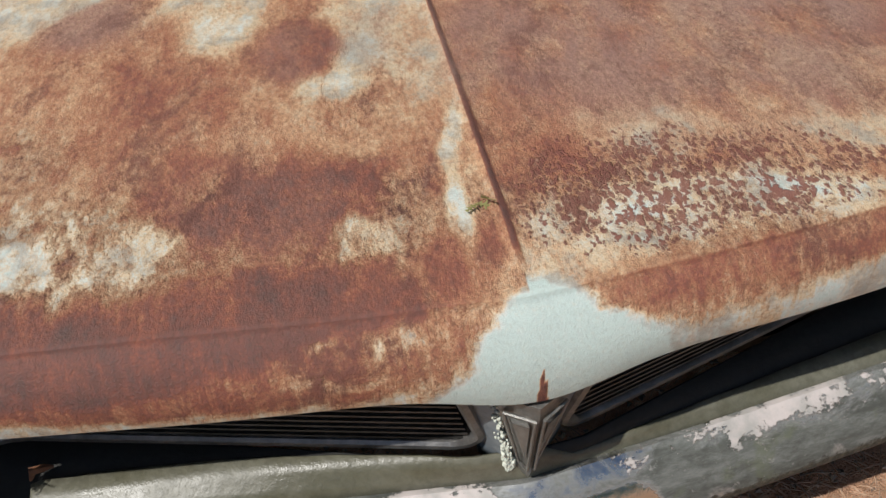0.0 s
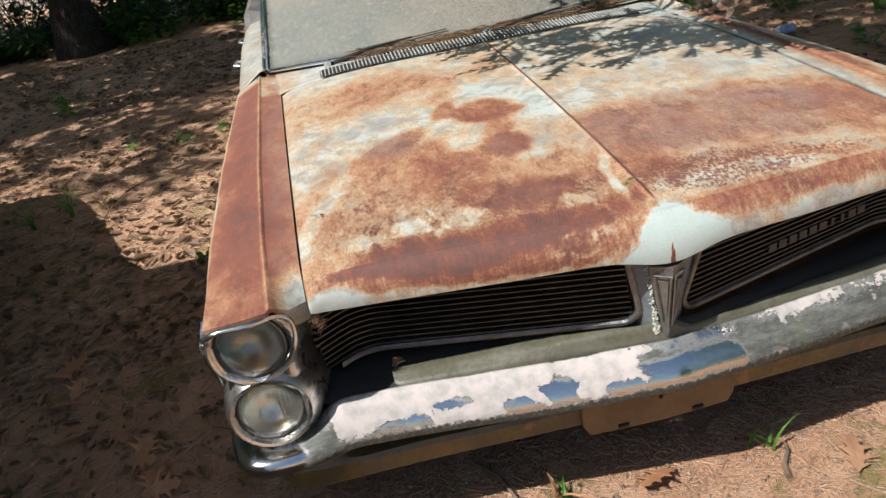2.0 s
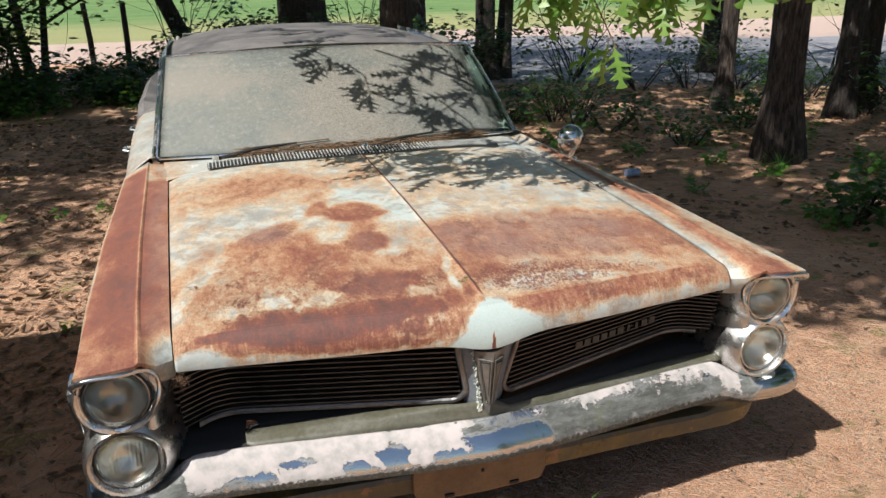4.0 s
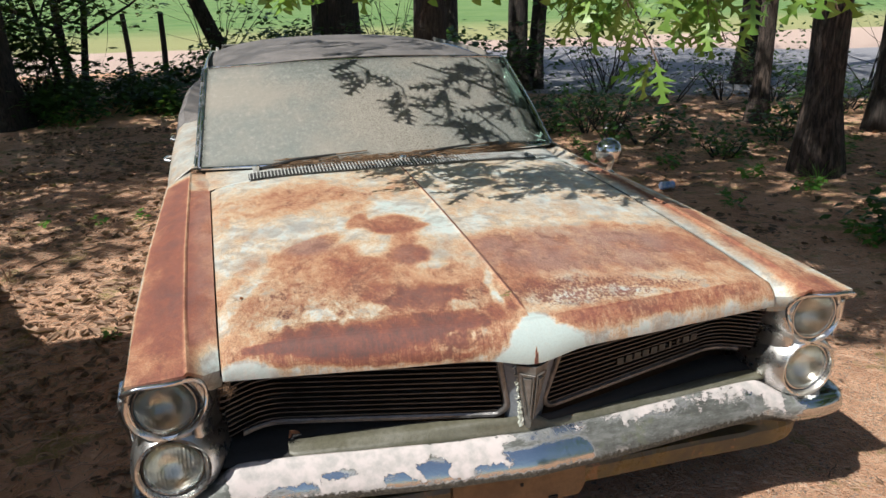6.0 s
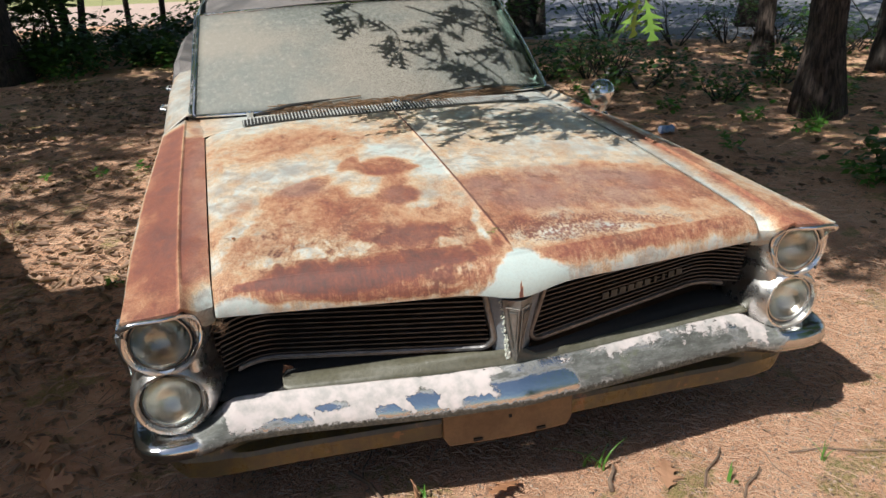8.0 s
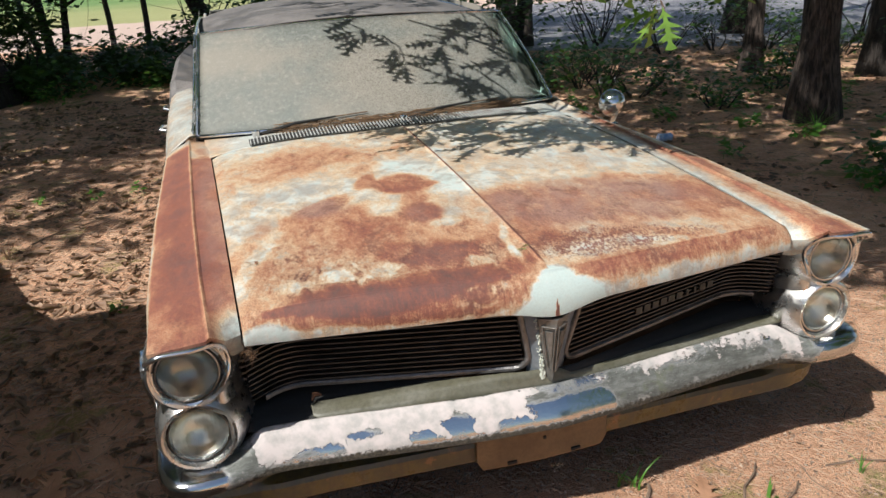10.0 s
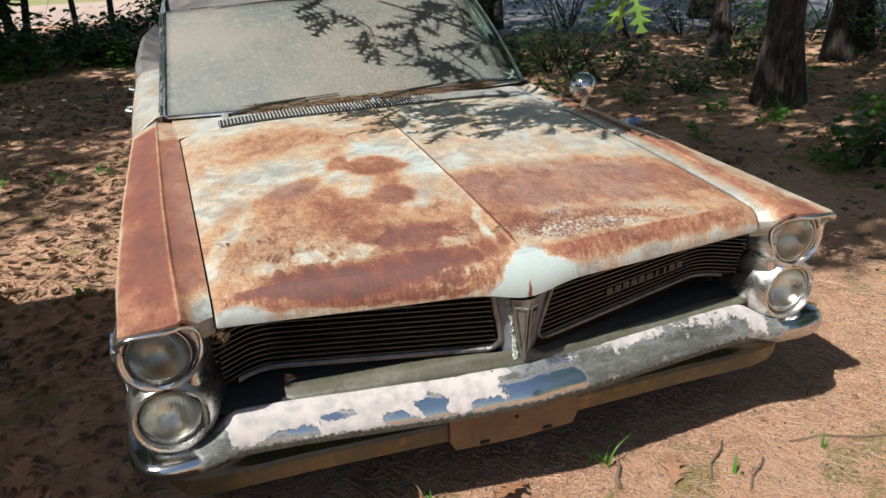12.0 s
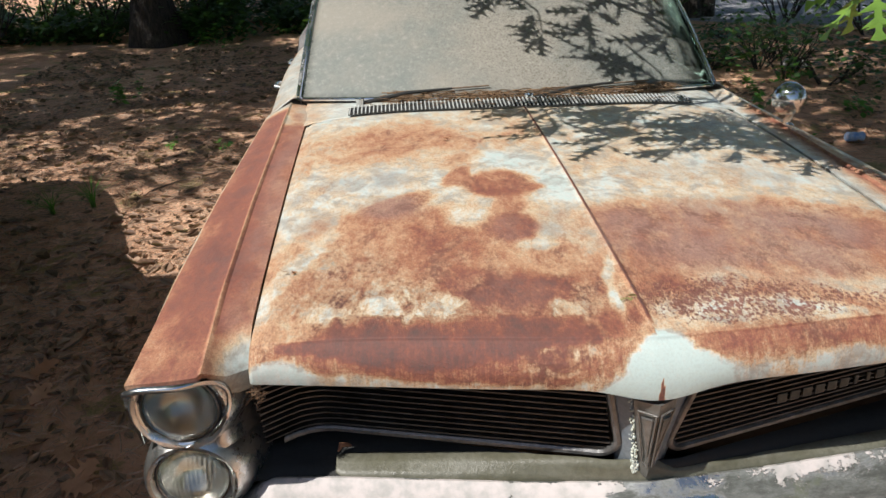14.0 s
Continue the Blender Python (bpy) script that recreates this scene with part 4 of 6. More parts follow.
for i in range(150):
    k = rnd.random()
    z = lerp(0.45, 0.63, k ** 1.5)
    x = -lerp(0.018, 0.045, (z - 0.45) / 0.18) + rnd.gauss(-0.004, 0.004)
    bmesh.ops.create_icosphere(lich, subdivisions=1, radius=rnd.uniform(0.0012, 0.0036) * (1.5 if z < 0.475 else 1), matrix=Matrix.Translation((x, lerp(0.026, 0.008, (z - 0.45) / 0.18) + rnd.gauss(0, 0.001), z)))
tagged(part("lichen", lich, LICHEN, emblem, "crusty pale lichen"), kind="stuff")


# ---- sloping pan below the grille ----
def pan(u, k):
    x = u * 0.76
    a = abs(x)
    top = table(a, (0, 0.052), (0.07, 0.056), (0.65, 0.245), (0.76, 0.22))
    front = table(a, (0, 0.036), (0.58, 0.112), (0.76, 0.125))
    return (x, lerp(front, top, k), lerp(0.424, 0.474 - 0.02 * a, k))


def pan_shade_edge(x):
    """Edge of the painted-in hood shade: olive pan before it, near-black behind."""
    return table(x, (-0.60, 0.40), (-0.585, 0.44), (-0.30, 0.80), (-0.12, 1.0), (0.02, 1.0), (0.06, 0.50), (0.30, 0.42), (0.62, 0.36), (0.76, 0.34)) + 0.02 * noise.noise((x * 25, 0, 4))


PX = [-0.596, -0.592, -0.585, -0.575] + [-0.56 + 0.02 * i for i in range(67)]
part("lower_pan", grid(lambda x, k: pan(x / 0.76, lerp(0.1 * smooth(-0.58, -0.60, x), pan_shade_edge(x), k)), PX, [0, 0.3, 0.6, 1]), PAN, CAR, "sloping olive-grey pan under the grille", solid=0.004)
# same pan in near-black: the hood's shade put into the colour
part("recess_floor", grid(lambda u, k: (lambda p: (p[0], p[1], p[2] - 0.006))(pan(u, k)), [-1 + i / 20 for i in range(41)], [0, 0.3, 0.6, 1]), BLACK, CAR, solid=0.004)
tear = [(-0.592, 0.160, 0.449), (-0.586, 0.164, 0.462), (-0.574, 0.168, 0.458), (-0.566, 0.172, 0.452)]
part("torn_corner", tube(tear, [0.002, 0.006, 0.005, 0.002], 6), TORN, CAR, "rusty torn corner of the pan")
# two near-black sheets added for the shade inside the nose
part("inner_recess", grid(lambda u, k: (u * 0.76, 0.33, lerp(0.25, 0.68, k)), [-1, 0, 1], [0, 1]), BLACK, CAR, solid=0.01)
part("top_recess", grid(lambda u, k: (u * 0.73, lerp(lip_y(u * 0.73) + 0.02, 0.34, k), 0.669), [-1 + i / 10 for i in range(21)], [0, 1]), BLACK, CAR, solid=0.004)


# ---- bumper ----
def bumper_plan(a):
    """Foremost line of the bumper seen from above; past 0.70 it sweeps round the corner."""
    if a <= 0.70:
        return Vector((a, table(a, (0, 0.034), (0.58, 0.108), (0.70, 0.118)) - 0.060))
    u = (a - 0.70) / 0.285
    return Vector((table(u, (0, 0.70), (0.2, 0.757), (0.4, 0.83), (0.55, 0.89), (0.70, 0.938), (0.82, 0.967), (0.92, 0.984), (1, 0.988)), table(u, (0, 0.058), (0.2, 0.050), (0.4, 0.037), (0.55, 0.034), (0.70, 0.047), (0.82, 0.080), (0.92, 0.15), (1, 0.28))))


def bumper_point(x, k):
    a, s = abs(x), (1 if x > 0 else -1)
    p = sum((bumper_plan(min(max(a + d, 0), 0.985)) for d in (-0.016, -0.008, 0, 0.008, 0.016)), Vector((0, 0))) / 5
    p.x = a if a < 0.60 else p.x
    t = bumper_plan(min(a + 0.012, 0.985)) - bumper_plan(max(a - 0.012, 0))
    back = Vector((-t.y, t.x)).normalized() if a > 0.62 else Vector((0, 1))
    drop = smooth(0.705, 0.80, a)
    main = ((0.09, -0.02), (0.064, -0.003), (0.056, 0.0), (0.046, -0.006), (0.032, -0.020), (0.019, -0.038), (0.008, -0.058), (0.0, -0.077), (0.0, -0.094), (0.018, -0.106), (0.055, -0.112), (0.11, -0.114))[k]
    wing = ((0.11, 0.364), (0.075, 0.368), (0.045, 0.367), (0.019, 0.362), (0.007, 0.356), (0.001, 0.347), (0.0, 0.336), (0.003, 0.326), (0.011, 0.317), (0.028, 0.311), (0.06, 0.309), (0.11, 0.312))[k]
    zt = 0.428 + 0.008 * (1 - smooth(0.0, 0.25, a))
    wz = wing[1] if s < 0 else 0.350 + 1.35 * (wing[1] - 0.345)
    inward, z = lerp(main[0], wing[0], drop), lerp(zt + main[1], wz, drop)
    q = p + back * inward
    return (s * q.x * (1.0 if s < 0 else 1 + 0.042 * smooth(0.78, 0.95, a)), q.y, z)


BX = [-0.985, -0.98, -0.97, -0.955, -0.935, -0.91] + [-0.89 + 0.02 * i for i in range(90)] + [0.91, 0.935, 0.955, 0.97, 0.98, 0.985]


TORN_PATCHES = ((-0.53, 5.6, 0.07, 0.7, 8, 0.0), (-0.46, 4.8, 0.055, 0.5, 8, 0.0), (-0.35, 6.0, 0.04, 0.8, 0, -0.1), (-0.25, 5.2, 0.05, 1.4, 0, -0.1), (-0.62, 6.6, 0.06, 0.8, 0, 0.1), (-0.12, 6.4, 0.06, 0.9, 0, -0.1))


def film(x, k):
    """Faded paint that still clings to the chrome: most on the upper half."""
    a = abs(x)
    if x < -0.05:
        up = (0.5, 0.6, 0.75, 1.05, 1.05, 1.0, 0.92, 0.45, -0.6, -1, -1, -1)[k] + 0.3 * (k == 6 and x > -0.30)
        side = smooth(0.79, 0.72, a) if a > 0.70 else 1.0
        c = lerp(-0.5, up, side) - 0.9 * smooth(-0.10, -0.04, x) * (k > 3)
        return blots(TORN_PATCHES, x, k, c, (0.6, 1.1))
    up = (0.3, 0.46, 0.56, 0.52, 0.36, 0.14, -0.1, -0.4, -0.6, -1, -1, -1)[k]
    return lerp(up, up + 0.4, smooth(0.50, 0.62, x)) * (1 - smooth(0.76, 0.80, a)) - 0.4 * (1 - smooth(0.05, 0.16, x))


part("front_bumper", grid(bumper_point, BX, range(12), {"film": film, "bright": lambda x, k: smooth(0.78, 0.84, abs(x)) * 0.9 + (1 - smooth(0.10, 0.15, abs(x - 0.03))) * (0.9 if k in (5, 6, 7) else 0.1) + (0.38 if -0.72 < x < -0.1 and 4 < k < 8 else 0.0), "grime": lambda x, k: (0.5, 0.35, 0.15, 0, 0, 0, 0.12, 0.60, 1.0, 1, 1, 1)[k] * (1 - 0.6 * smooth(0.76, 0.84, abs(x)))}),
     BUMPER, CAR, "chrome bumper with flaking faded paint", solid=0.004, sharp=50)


def valance(x, k):
    a = abs(x)
    low = table(a, (0, 0.185), (0.6, 0.184), (0.80, 0.188), (0.86, 0.197), (0.91, 0.250), (0.965, 0.305))
    y = table(a, (0, 0.098), (0.58, 0.118), (0.8, 0.112), (0.88, 0.118), (0.93, 0.150), (0.965, 0.24))
    deep = 1 - smooth(0.70, 0.76, a)
    top = lerp(0.316, 0.300, deep)
    out = (0.05, lerp(0.012, 0.046, deep), lerp(0.008, 0.044, deep), 0.006, 0.0, 0.010, 0.04)[k]
    return (x, y + out, lerp(top, low, (0, 0.10, 0.36, 0.40, 0.5, 0.94, 1.0)[k]))


part("valance", grid(valance, [-0.96 + 0.02 * i for i in range(97)], range(7)), VALANCE, CAR, "mustard-brown lower valance, chipped", solid=0.004)
bracket = part("plate_bracket", loft([[(x, table(abs(x), (0, 0.088), (0.19, 0.096)) + dy, z) for dy, z in ((0, 0.30), (-0.004, 0.235), (-0.002, 0.170 + 0.03 * smooth(0.165, 0.19, abs(x)) ** 2), (0.012, 0.168 + 0.03 * smooth(0.165, 0.19, abs(x)) ** 2), (0.012, 0.30))] for x in (-0.19, -0.187, -0.18, -0.172, -0.1, 0, 0.1, 0.172, 0.18, 0.187, 0.19)]), PLATE, CAR, "rust-stained empty bracket", bevel=0.004)
for x, z, w in ((-0.093, 0.183, 0.026), (0.093, 0.183, 0.026), (0.0, 0.243, 0.008)):
    part("slot", box((x, 0.087 + 0.03 * abs(x), z), (w, 0.012, 0.008)), BLACK, bracket)
for x, z in ((-0.40, 0.342), (0.40, 0.342)):
    part("bumper_bolt", revolve([(0.0, -0.006), (0.008, -0.005), (0.011, 0.0), (0.011, 0.006)], (x, 0.034, z), 14), CHROME, CAR)


# ---- cowl, vent, windscreen ----


def screen_foot(x):
    return (x, 1.80 + 0.14 * (abs(x) / 0.84) ** 2.2, 0.798 - 0.016 * (x / 0.84) ** 2)


def screen_head(x):
    return (x, 2.405 + 0.075 * (abs(x) / 0.77) ** 2, 1.180 - 0.024 * (x / 0.77) ** 2)


def cowl(u, k):
    x = u * 0.80
    y0 = 1.556 + 0.03 * abs(u)
    fx, fy, fz = screen_foot(x)
    return (x, lerp(y0, fy + 0.03, k), lerp(hood_z(x * 0.97, 1.6) - 0.002, fz - 0.014, k) - 0.006 * math.sin(math.pi * k))


part("cowl", grid(cowl, [-1 + i / 30 for i in range(61)], [i / 8 for i in range(9)], {"corrosion": lambda u, k: 0.10 + 0.16 * smooth(0.80, 0.97, -u), "speckle": lambda u, k: 0.1, "grey": lambda u, k: 0.3}), RUST, CAR, solid=0.004)
vent = new("cowl_vent")
vent.parent = CAR


def vent_spot(x, k):
    y = 1.526 + 0.03 * (x / 0.62) ** 2 + 0.086 * k
    return Vector((x, y + 0.02, hood_z(x if abs(x) > 0.03 else 0.03, 1.6) + 0.011 + 0.006 * k))


part("vent_tray", grid(lambda x, k: tuple(vent_spot(x, k) - Vector((0, 0, 0.003))), [-0.62 + 0.04 * i for i in range(32)], [0, 1]), BLACK, vent, solid=0.002)
fin = None
for i in range(88):
    x = -0.615 + 1.23 * i / 87
    a, b = vent_spot(x, 0), vent_spot(x, 1)
    if fin is None:
        fin = part("vent_fin", box((0, 0, 0), (0.0036, 0.088, 0.005), turn=Matrix.Rotation(radians(5), 4, "X")), VENT, vent)
        f = fin
    else:
        f = fin.copy()
        scene.collection.objects.link(f)
    f.location = (a + b) / 2


def screen(u, k):
    f, h = Vector(screen_foot(u * 0.820 + 0.005)), Vector(screen_head(u * 0.762 + 0.004))
    p = f.lerp(h, k)
    p.y -= 0.035 * math.sin(math.pi * k)
    return tuple(p)


glass = part("windscreen", grid(screen, [-1 + i / 24 for i in range(49)], [i / 16 for i in range(17)], {"clear": lambda u, k: smooth(0.78, 0.96, u) * 1.0 + 0.5 * smooth(0.965, 1.0, abs(u)), "spatter": lambda u, k: 0.12 + 0.88 * smooth(-0.75, 0.15, u + 0.5 * (k - 0.4))}), GLASS, CAR, "windscreen under thick grey dust", solid=0.005)
glass.visible_shadow = False
loop = [screen(-1 + i / 20, -0.01) for i in range(41)] + [screen(1.012, i / 12) for i in range(13)] + [screen(1 - i / 20, 1.012) for i in range(41)] + [screen(-1.012, 1 - i / 12) for i in range(13)]
loop.append(loop[0])
part("screen_trim", tube([Vector(p) + Vector((0, -0.006, 0.004)) for p in loop], 0.0075, 8), CHROME_CLEAN, CAR, "thin bright trim round the windscreen")
part("screen_gasket", tube([Vector(p) + Vector((0, 0.012, -0.004)) for p in loop], 0.013, 8), RUBBER, CAR)


def wiper(x0, x1, lift):
    w = new("wiper")
    w.parent = CAR
    p0 = Vector(screen_foot(x0)) + Vector((0, -0.115, 0.006))
    mid = Vector(screen((x0 + 0.7 * (x1 - x0)) / 0.835, 0.05)) + Vector((0, -0.018, 0.012))
    part("arm", tube([p0, p0.lerp(mid, 0.5) + Vector((0, 0, 0.012)), mid], [0.008, 0.007, 0.004], 8), RUBBER, w)
    blade = [Vector(screen((x0 + t * (x1 - x0)) / 0.835, 0.02 + lift * t)) + Vector((0, -0.012, 0.01)) for t in (0.25, 0.5, 0.75, 1.0)]
    part("blade", tube(blade, 0.0035, 6), TWIG, w)
    part("pivot", revolve([(0, -0.02), (0.012, -0.018), (0.016, 0.01), (0.018, 0.02)], p0, 14, "z"), CHROME_CLEAN, w)


wiper(-0.585, -0.10, 0.045)
wiper(0.04, 0.55, 0.035)
debris = bmesh.new()
rnd = random.Random(11)
for i in range(480):
    x = rnd.uniform(-0.5, 0.62)
    p = Vector(screen_foot(x)) + Vector((0, rnd.uniform(-0.10, 0.0), rnd.uniform(0.0, 0.024)))
    a = rnd.uniform(-0.5, 0.5)
    d = Vector((math.cos(a), math.sin(a), rnd.uniform(-0.1, 0.1))) * rnd.uniform(0.012, 0.045)
    add_tube(debris, [p - d, p + Vector((0, 0, 0.003)), p + d], rnd.choice((0.0011, 0.0014, 0.0022)), 3, False)
for i in range(60):
    x = rnd.gauss(0.12, 0.33)
    if abs(x) < 0.6:
        p = vent_spot(x, rnd.random()) + Vector((0, 0, 0.008))
        a = rnd.uniform(0, 3.1)
        d = Vector((math.cos(a), math.sin(a), 0)) * rnd.uniform(0.008, 0.03)
        add_tube(debris, [p - d, p + d], 0.0011, 3, False)
for i in range(90):
    x = rnd.uniform(-0.5, 0.66)
    p = Vector(screen_foot(x)) + Vector((0, rnd.uniform(-0.085, -0.01), rnd.uniform(0.004, 0.02)))
    leaf_bit = [p + Vector((rnd.uniform(-0.014, 0.014), rnd.uniform(-0.010, 0.010), rnd.uniform(-0.004, 0.008))) for q in range(4)]
    debris.faces.new([debris.verts.new(q) for q in leaf_bit])
tagged(part("needle_litter", debris, COWL_LITTER, None, "brown pine needles caught on the cowl"), "", "debris", kind="stuff")


# ---- roof, pillars, doors, tail ----
def roof(u, v):
    y = lerp(2.40, 4.25, v) + 0.075 * u * u * (1 - v)
    half = lerp(0.775, 0.74, v)
    crown = 1.180 + 0.095 * math.sin(math.pi * min(1, 0.08 + v * 0.62)) - 0.04 * v
    edge = abs(u) ** 4
    return (u * half, y, crown - 0.035 * u * u - 0.05 * edge)


# leaf shade on the roof is put into its grey
part("roof", grid(roof, [-1 + i / 16 for i in range(33)], [0, 0.01, 0.03, 0.06] + [0.1 * i for i in range(1, 11)]), ROOF, CAR, "weathered roof under dust, darkened to grey for leaf shade", solid=0.006)


def body_half(y):
    return table(y, (1.93, 0.958), (2.3, 0.972), (2.8, 0.988), (3.5, 0.995), (4.6, 0.985), (5.35, 0.93))


def flank_point(s, y, k):
    b = body_half(y)
    rise = 0.035 * smooth(1.95, 2.7, y) + 0.065 * smooth(3.38, 3.46, y) + 0.03 * smooth(3.5, 4.4, y)
    pts = [(0.835 - 0.02 * smooth(3, 5, y), 0.778 + 0.012), (0.862, 0.786 + 0.3 * rise), (b - 0.035, 0.742 + rise), (b, 0.712 + rise), (b + 0.022, 0.66 + 0.5 * rise), (b + 0.032, 0.60), (b + 0.022, 0.56), (b + 0.014, 0.40), (b - 0.005, 0.24)]
    x, z = pts[k]
    if k == 8 and 3.75 < y < 4.55:
        z += 0.26 * math.sqrt(max(0, 1 - ((y - 4.15) / 0.4) ** 2))
    return (s * x, y, z)


for side in (-1, 1):
    wear = {"corrosion": lambda y, k: (0.16 if y > 3.46 else 0.34 if y > 3.35 else 0.13) + 0.12 * (k == 3), "speckle": lambda y, k: 0.0, "drip": lambda y, k: 0.0, "mottle": lambda y, k: 0.3, "grey": lambda y, k: 1.0 if y > 3.46 else 0.55}
    door = part("door", grid(lambda y, k: flank_point(side, y, k), [1.942 + 0.05 * i for i in range(28)] + [3.336], range(9), wear), RUST, CAR, "front door in pale weathered paint", solid=0.006, sharp=30)
    for name, y in (("vent_handle", 2.58), ("door_handle", 3.22)):
        hx = body_half(y) + 0.016
        part(name, tube([(side * hx, y, 0.695), (side * (hx + 0.026), y + 0.015, 0.700), (side * (hx + 0.030), y + 0.06, 0.701), (side * (hx + 0.026), y + 0.12, 0.700), (side * hx, y + 0.14, 0.695)], [0.012, 0.012, 0.010, 0.010, 0.009], 10), CHROME_CLEAN, door)
    # shade on the rear quarter is put into its grey
    part("quarter_panel", grid(lambda y, k: flank_point(side, y, k), [3.348 + 0.05 * i for i in range(41)], range(9)), ROOF, CAR, "rear quarter darkened to slate-grey for the shade on it", solid=0.006, sharp=30)
    # windscreen pillar, side glass and rear pillar
    foot, head = Vector(screen(side * 1.025, -0.01)), Vector(screen(side * 1.025, 1.02))
    rows = []
    for t in (0, 0.25, 0.5, 0.75, 1):
        p = foot.lerp(head, t)
        p.y -= 0.035 * math.sin(math.pi * t)
        rows.append([p + Vector((side * a, b, c)) for a, b, c in ((-0.002, 0.010, 0), (0.001, 0.002, 0), (0.009, 0.002, 0), (0.013, 0.012, 0), (0.014, 0.05, 0), (-0.004, 0.05, 0))])
    part("pillar", loft(rows), CHROME, CAR, "windscreen pillar with bright trim")
    def side_glass(t, k):
        y = lerp(lerp(2.02, 2.53, k), lerp(4.15, 3.95, k), t)
        return (side * lerp(0.853, 0.765, k), y, lerp(0.788, table(t, (0, 1.135), (0.15, 1.185), (1, 1.20)), k))
    part("side_window", grid(side_glass, [i / 10 for i in range(11)], [0, 0.5, 1], {"clear": lambda u, k: 0.2}), GLASS, CAR, solid=0.004)
    part("drip_rail", tube([Vector(roof(side, v)) + Vector((side * 0.012, 0, 0.0)) for v in (0.0, 0.05, 0.2, 0.4, 0.6, 0.8, 1.0)], 0.011, 6), CHROME, CAR)
    part("rear_pillar", grid(lambda t, k: (side * lerp(0.845, 0.74, k), lerp(lerp(4.1, 3.9, k), lerp(4.8, 4.27, k), t), lerp(0.80, 1.165, k)), [0, 0.5, 1], [0, 0.5, 1], {"corrosion": lambda u, k: 0.2, "speckle": lambda u, k: 0.1, "grey": lambda u, k: 0.5}), RUST, CAR, solid=0.02)
part("rear_window", grid(lambda u, k: (u * lerp(0.76, 0.70, k), lerp(4.78, 4.26, k) + 0.06 * (1 - u * u), lerp(0.82, 1.18, k)), [-1 + i / 5 for i in range(11)], [0, 0.5, 1], {"clear": lambda u, k: 0.1}), GLASS, CAR, solid=0.005)
part("trunk_lid", grid(lambda u, k: (u * 0.84, lerp(4.76, 5.36, k), 0.82 - 0.03 * u ** 4 - 0.05 * k * k), [-1 + i / 6 for i in range(13)], [i / 5 for i in range(6)], {"corrosion": lambda u, k: 0.4, "speckle": lambda u, k: 0.2, "grey": lambda u, k: 0.3}), RUST, CAR, solid=0.006)
part("tail_panel", grid(lambda u, k: (u * 0.90, 5.35, lerp(0.25, 0.77, k)), [-1, 0, 1], [0, 0.5, 1], {"corrosion": lambda u, k: 0.4, "speckle": lambda u, k: 0.2, "grey": lambda u, k: 0.3}), RUST, CAR, solid=0.02)
part("dashboard", loft([[(x, 1.98, 0.76), (x, 2.25, 0.79), (x, 2.32, 0.74), (x, 2.30, 0.55), (x, 2.0, 0.55)] for x in (-0.8, 0, 0.8)]), BLACK, CAR, bevel=0.01)
part("bench_seat", loft([[(x, 2.75, 0.42), (x, 3.25, 0.40), (x, 3.42, 0.88), (x, 3.55, 0.88), (x, 3.5, 0.25), (x, 2.75, 0.25)] for x in (-0.74, 0, 0.74)]), RUBBER, CAR, bevel=0.03)
part("floor_pan", box((0, 2.7, 0.24), (1.78, 4.8, 0.03)), BLACK, CAR)


def wheel(x, y):
    w = new("wheel")
    w.parent = CAR
    s = 1 if x > 0 else -1
    part("tyre", revolve([(0.20, -0.09), (0.27, -0.10), (0.30, -0.085), (0.312, -0.05), (0.314, 0.0), (0.312, 0.05), (0.30, 0.085), (0.27, 0.10), (0.20, 0.09)], (x, y, 0.305), 40, "x"), RUBBER, w)
    part("rim", revolve([(0.0, 0.05), (0.06, 0.052), (0.08, 0.03), (0.16, 0.035), (0.19, 0.06), (0.205, 0.085), (0.205, -0.08)] if s > 0 else [(0.0, -0.05), (0.06, -0.052), (0.08, -0.03), (0.16, -0.035), (0.19, -0.06), (0.205, -0.085), (0.205, 0.08)], (x, y, 0.305), 32, "x"), CHROME, w)


for x in (-0.82, 0.82):
    for y in (0.93, 4.15):
        wheel(x, y)

# dome mirror on the fender
mirror = new("fender_mirror")
mirror.parent = CAR
part("dome", revolve([(0.0, -0.058), (0.023, -0.054), (0.042, -0.041), (0.054, -0.022), (0.058, 0.0), (0.058, 0.006), (0.054, 0.012), (0.0, 0.014)], (0.895, 1.43, 0.832), 36), CHROME_CLEAN, mirror, "polished chrome dome", sharp=40)
part("stalk", tube([(0.900, 1.43, 0.735), (0.900, 1.43, 0.748), (0.900, 1.422, 0.765), (0.900, 1.39, 0.815)], [0.022, 0.014, 0.013, 0.014], 12), CHROME_CLEAN, mirror)
part("mirror_foot", revolve([(0.0, 0.008), (0.018, 0.006), (0.026, 0.0), (0.027, -0.006)], (0.900, 1.43, 0.742), 18, "z"), CHROME, mirror)


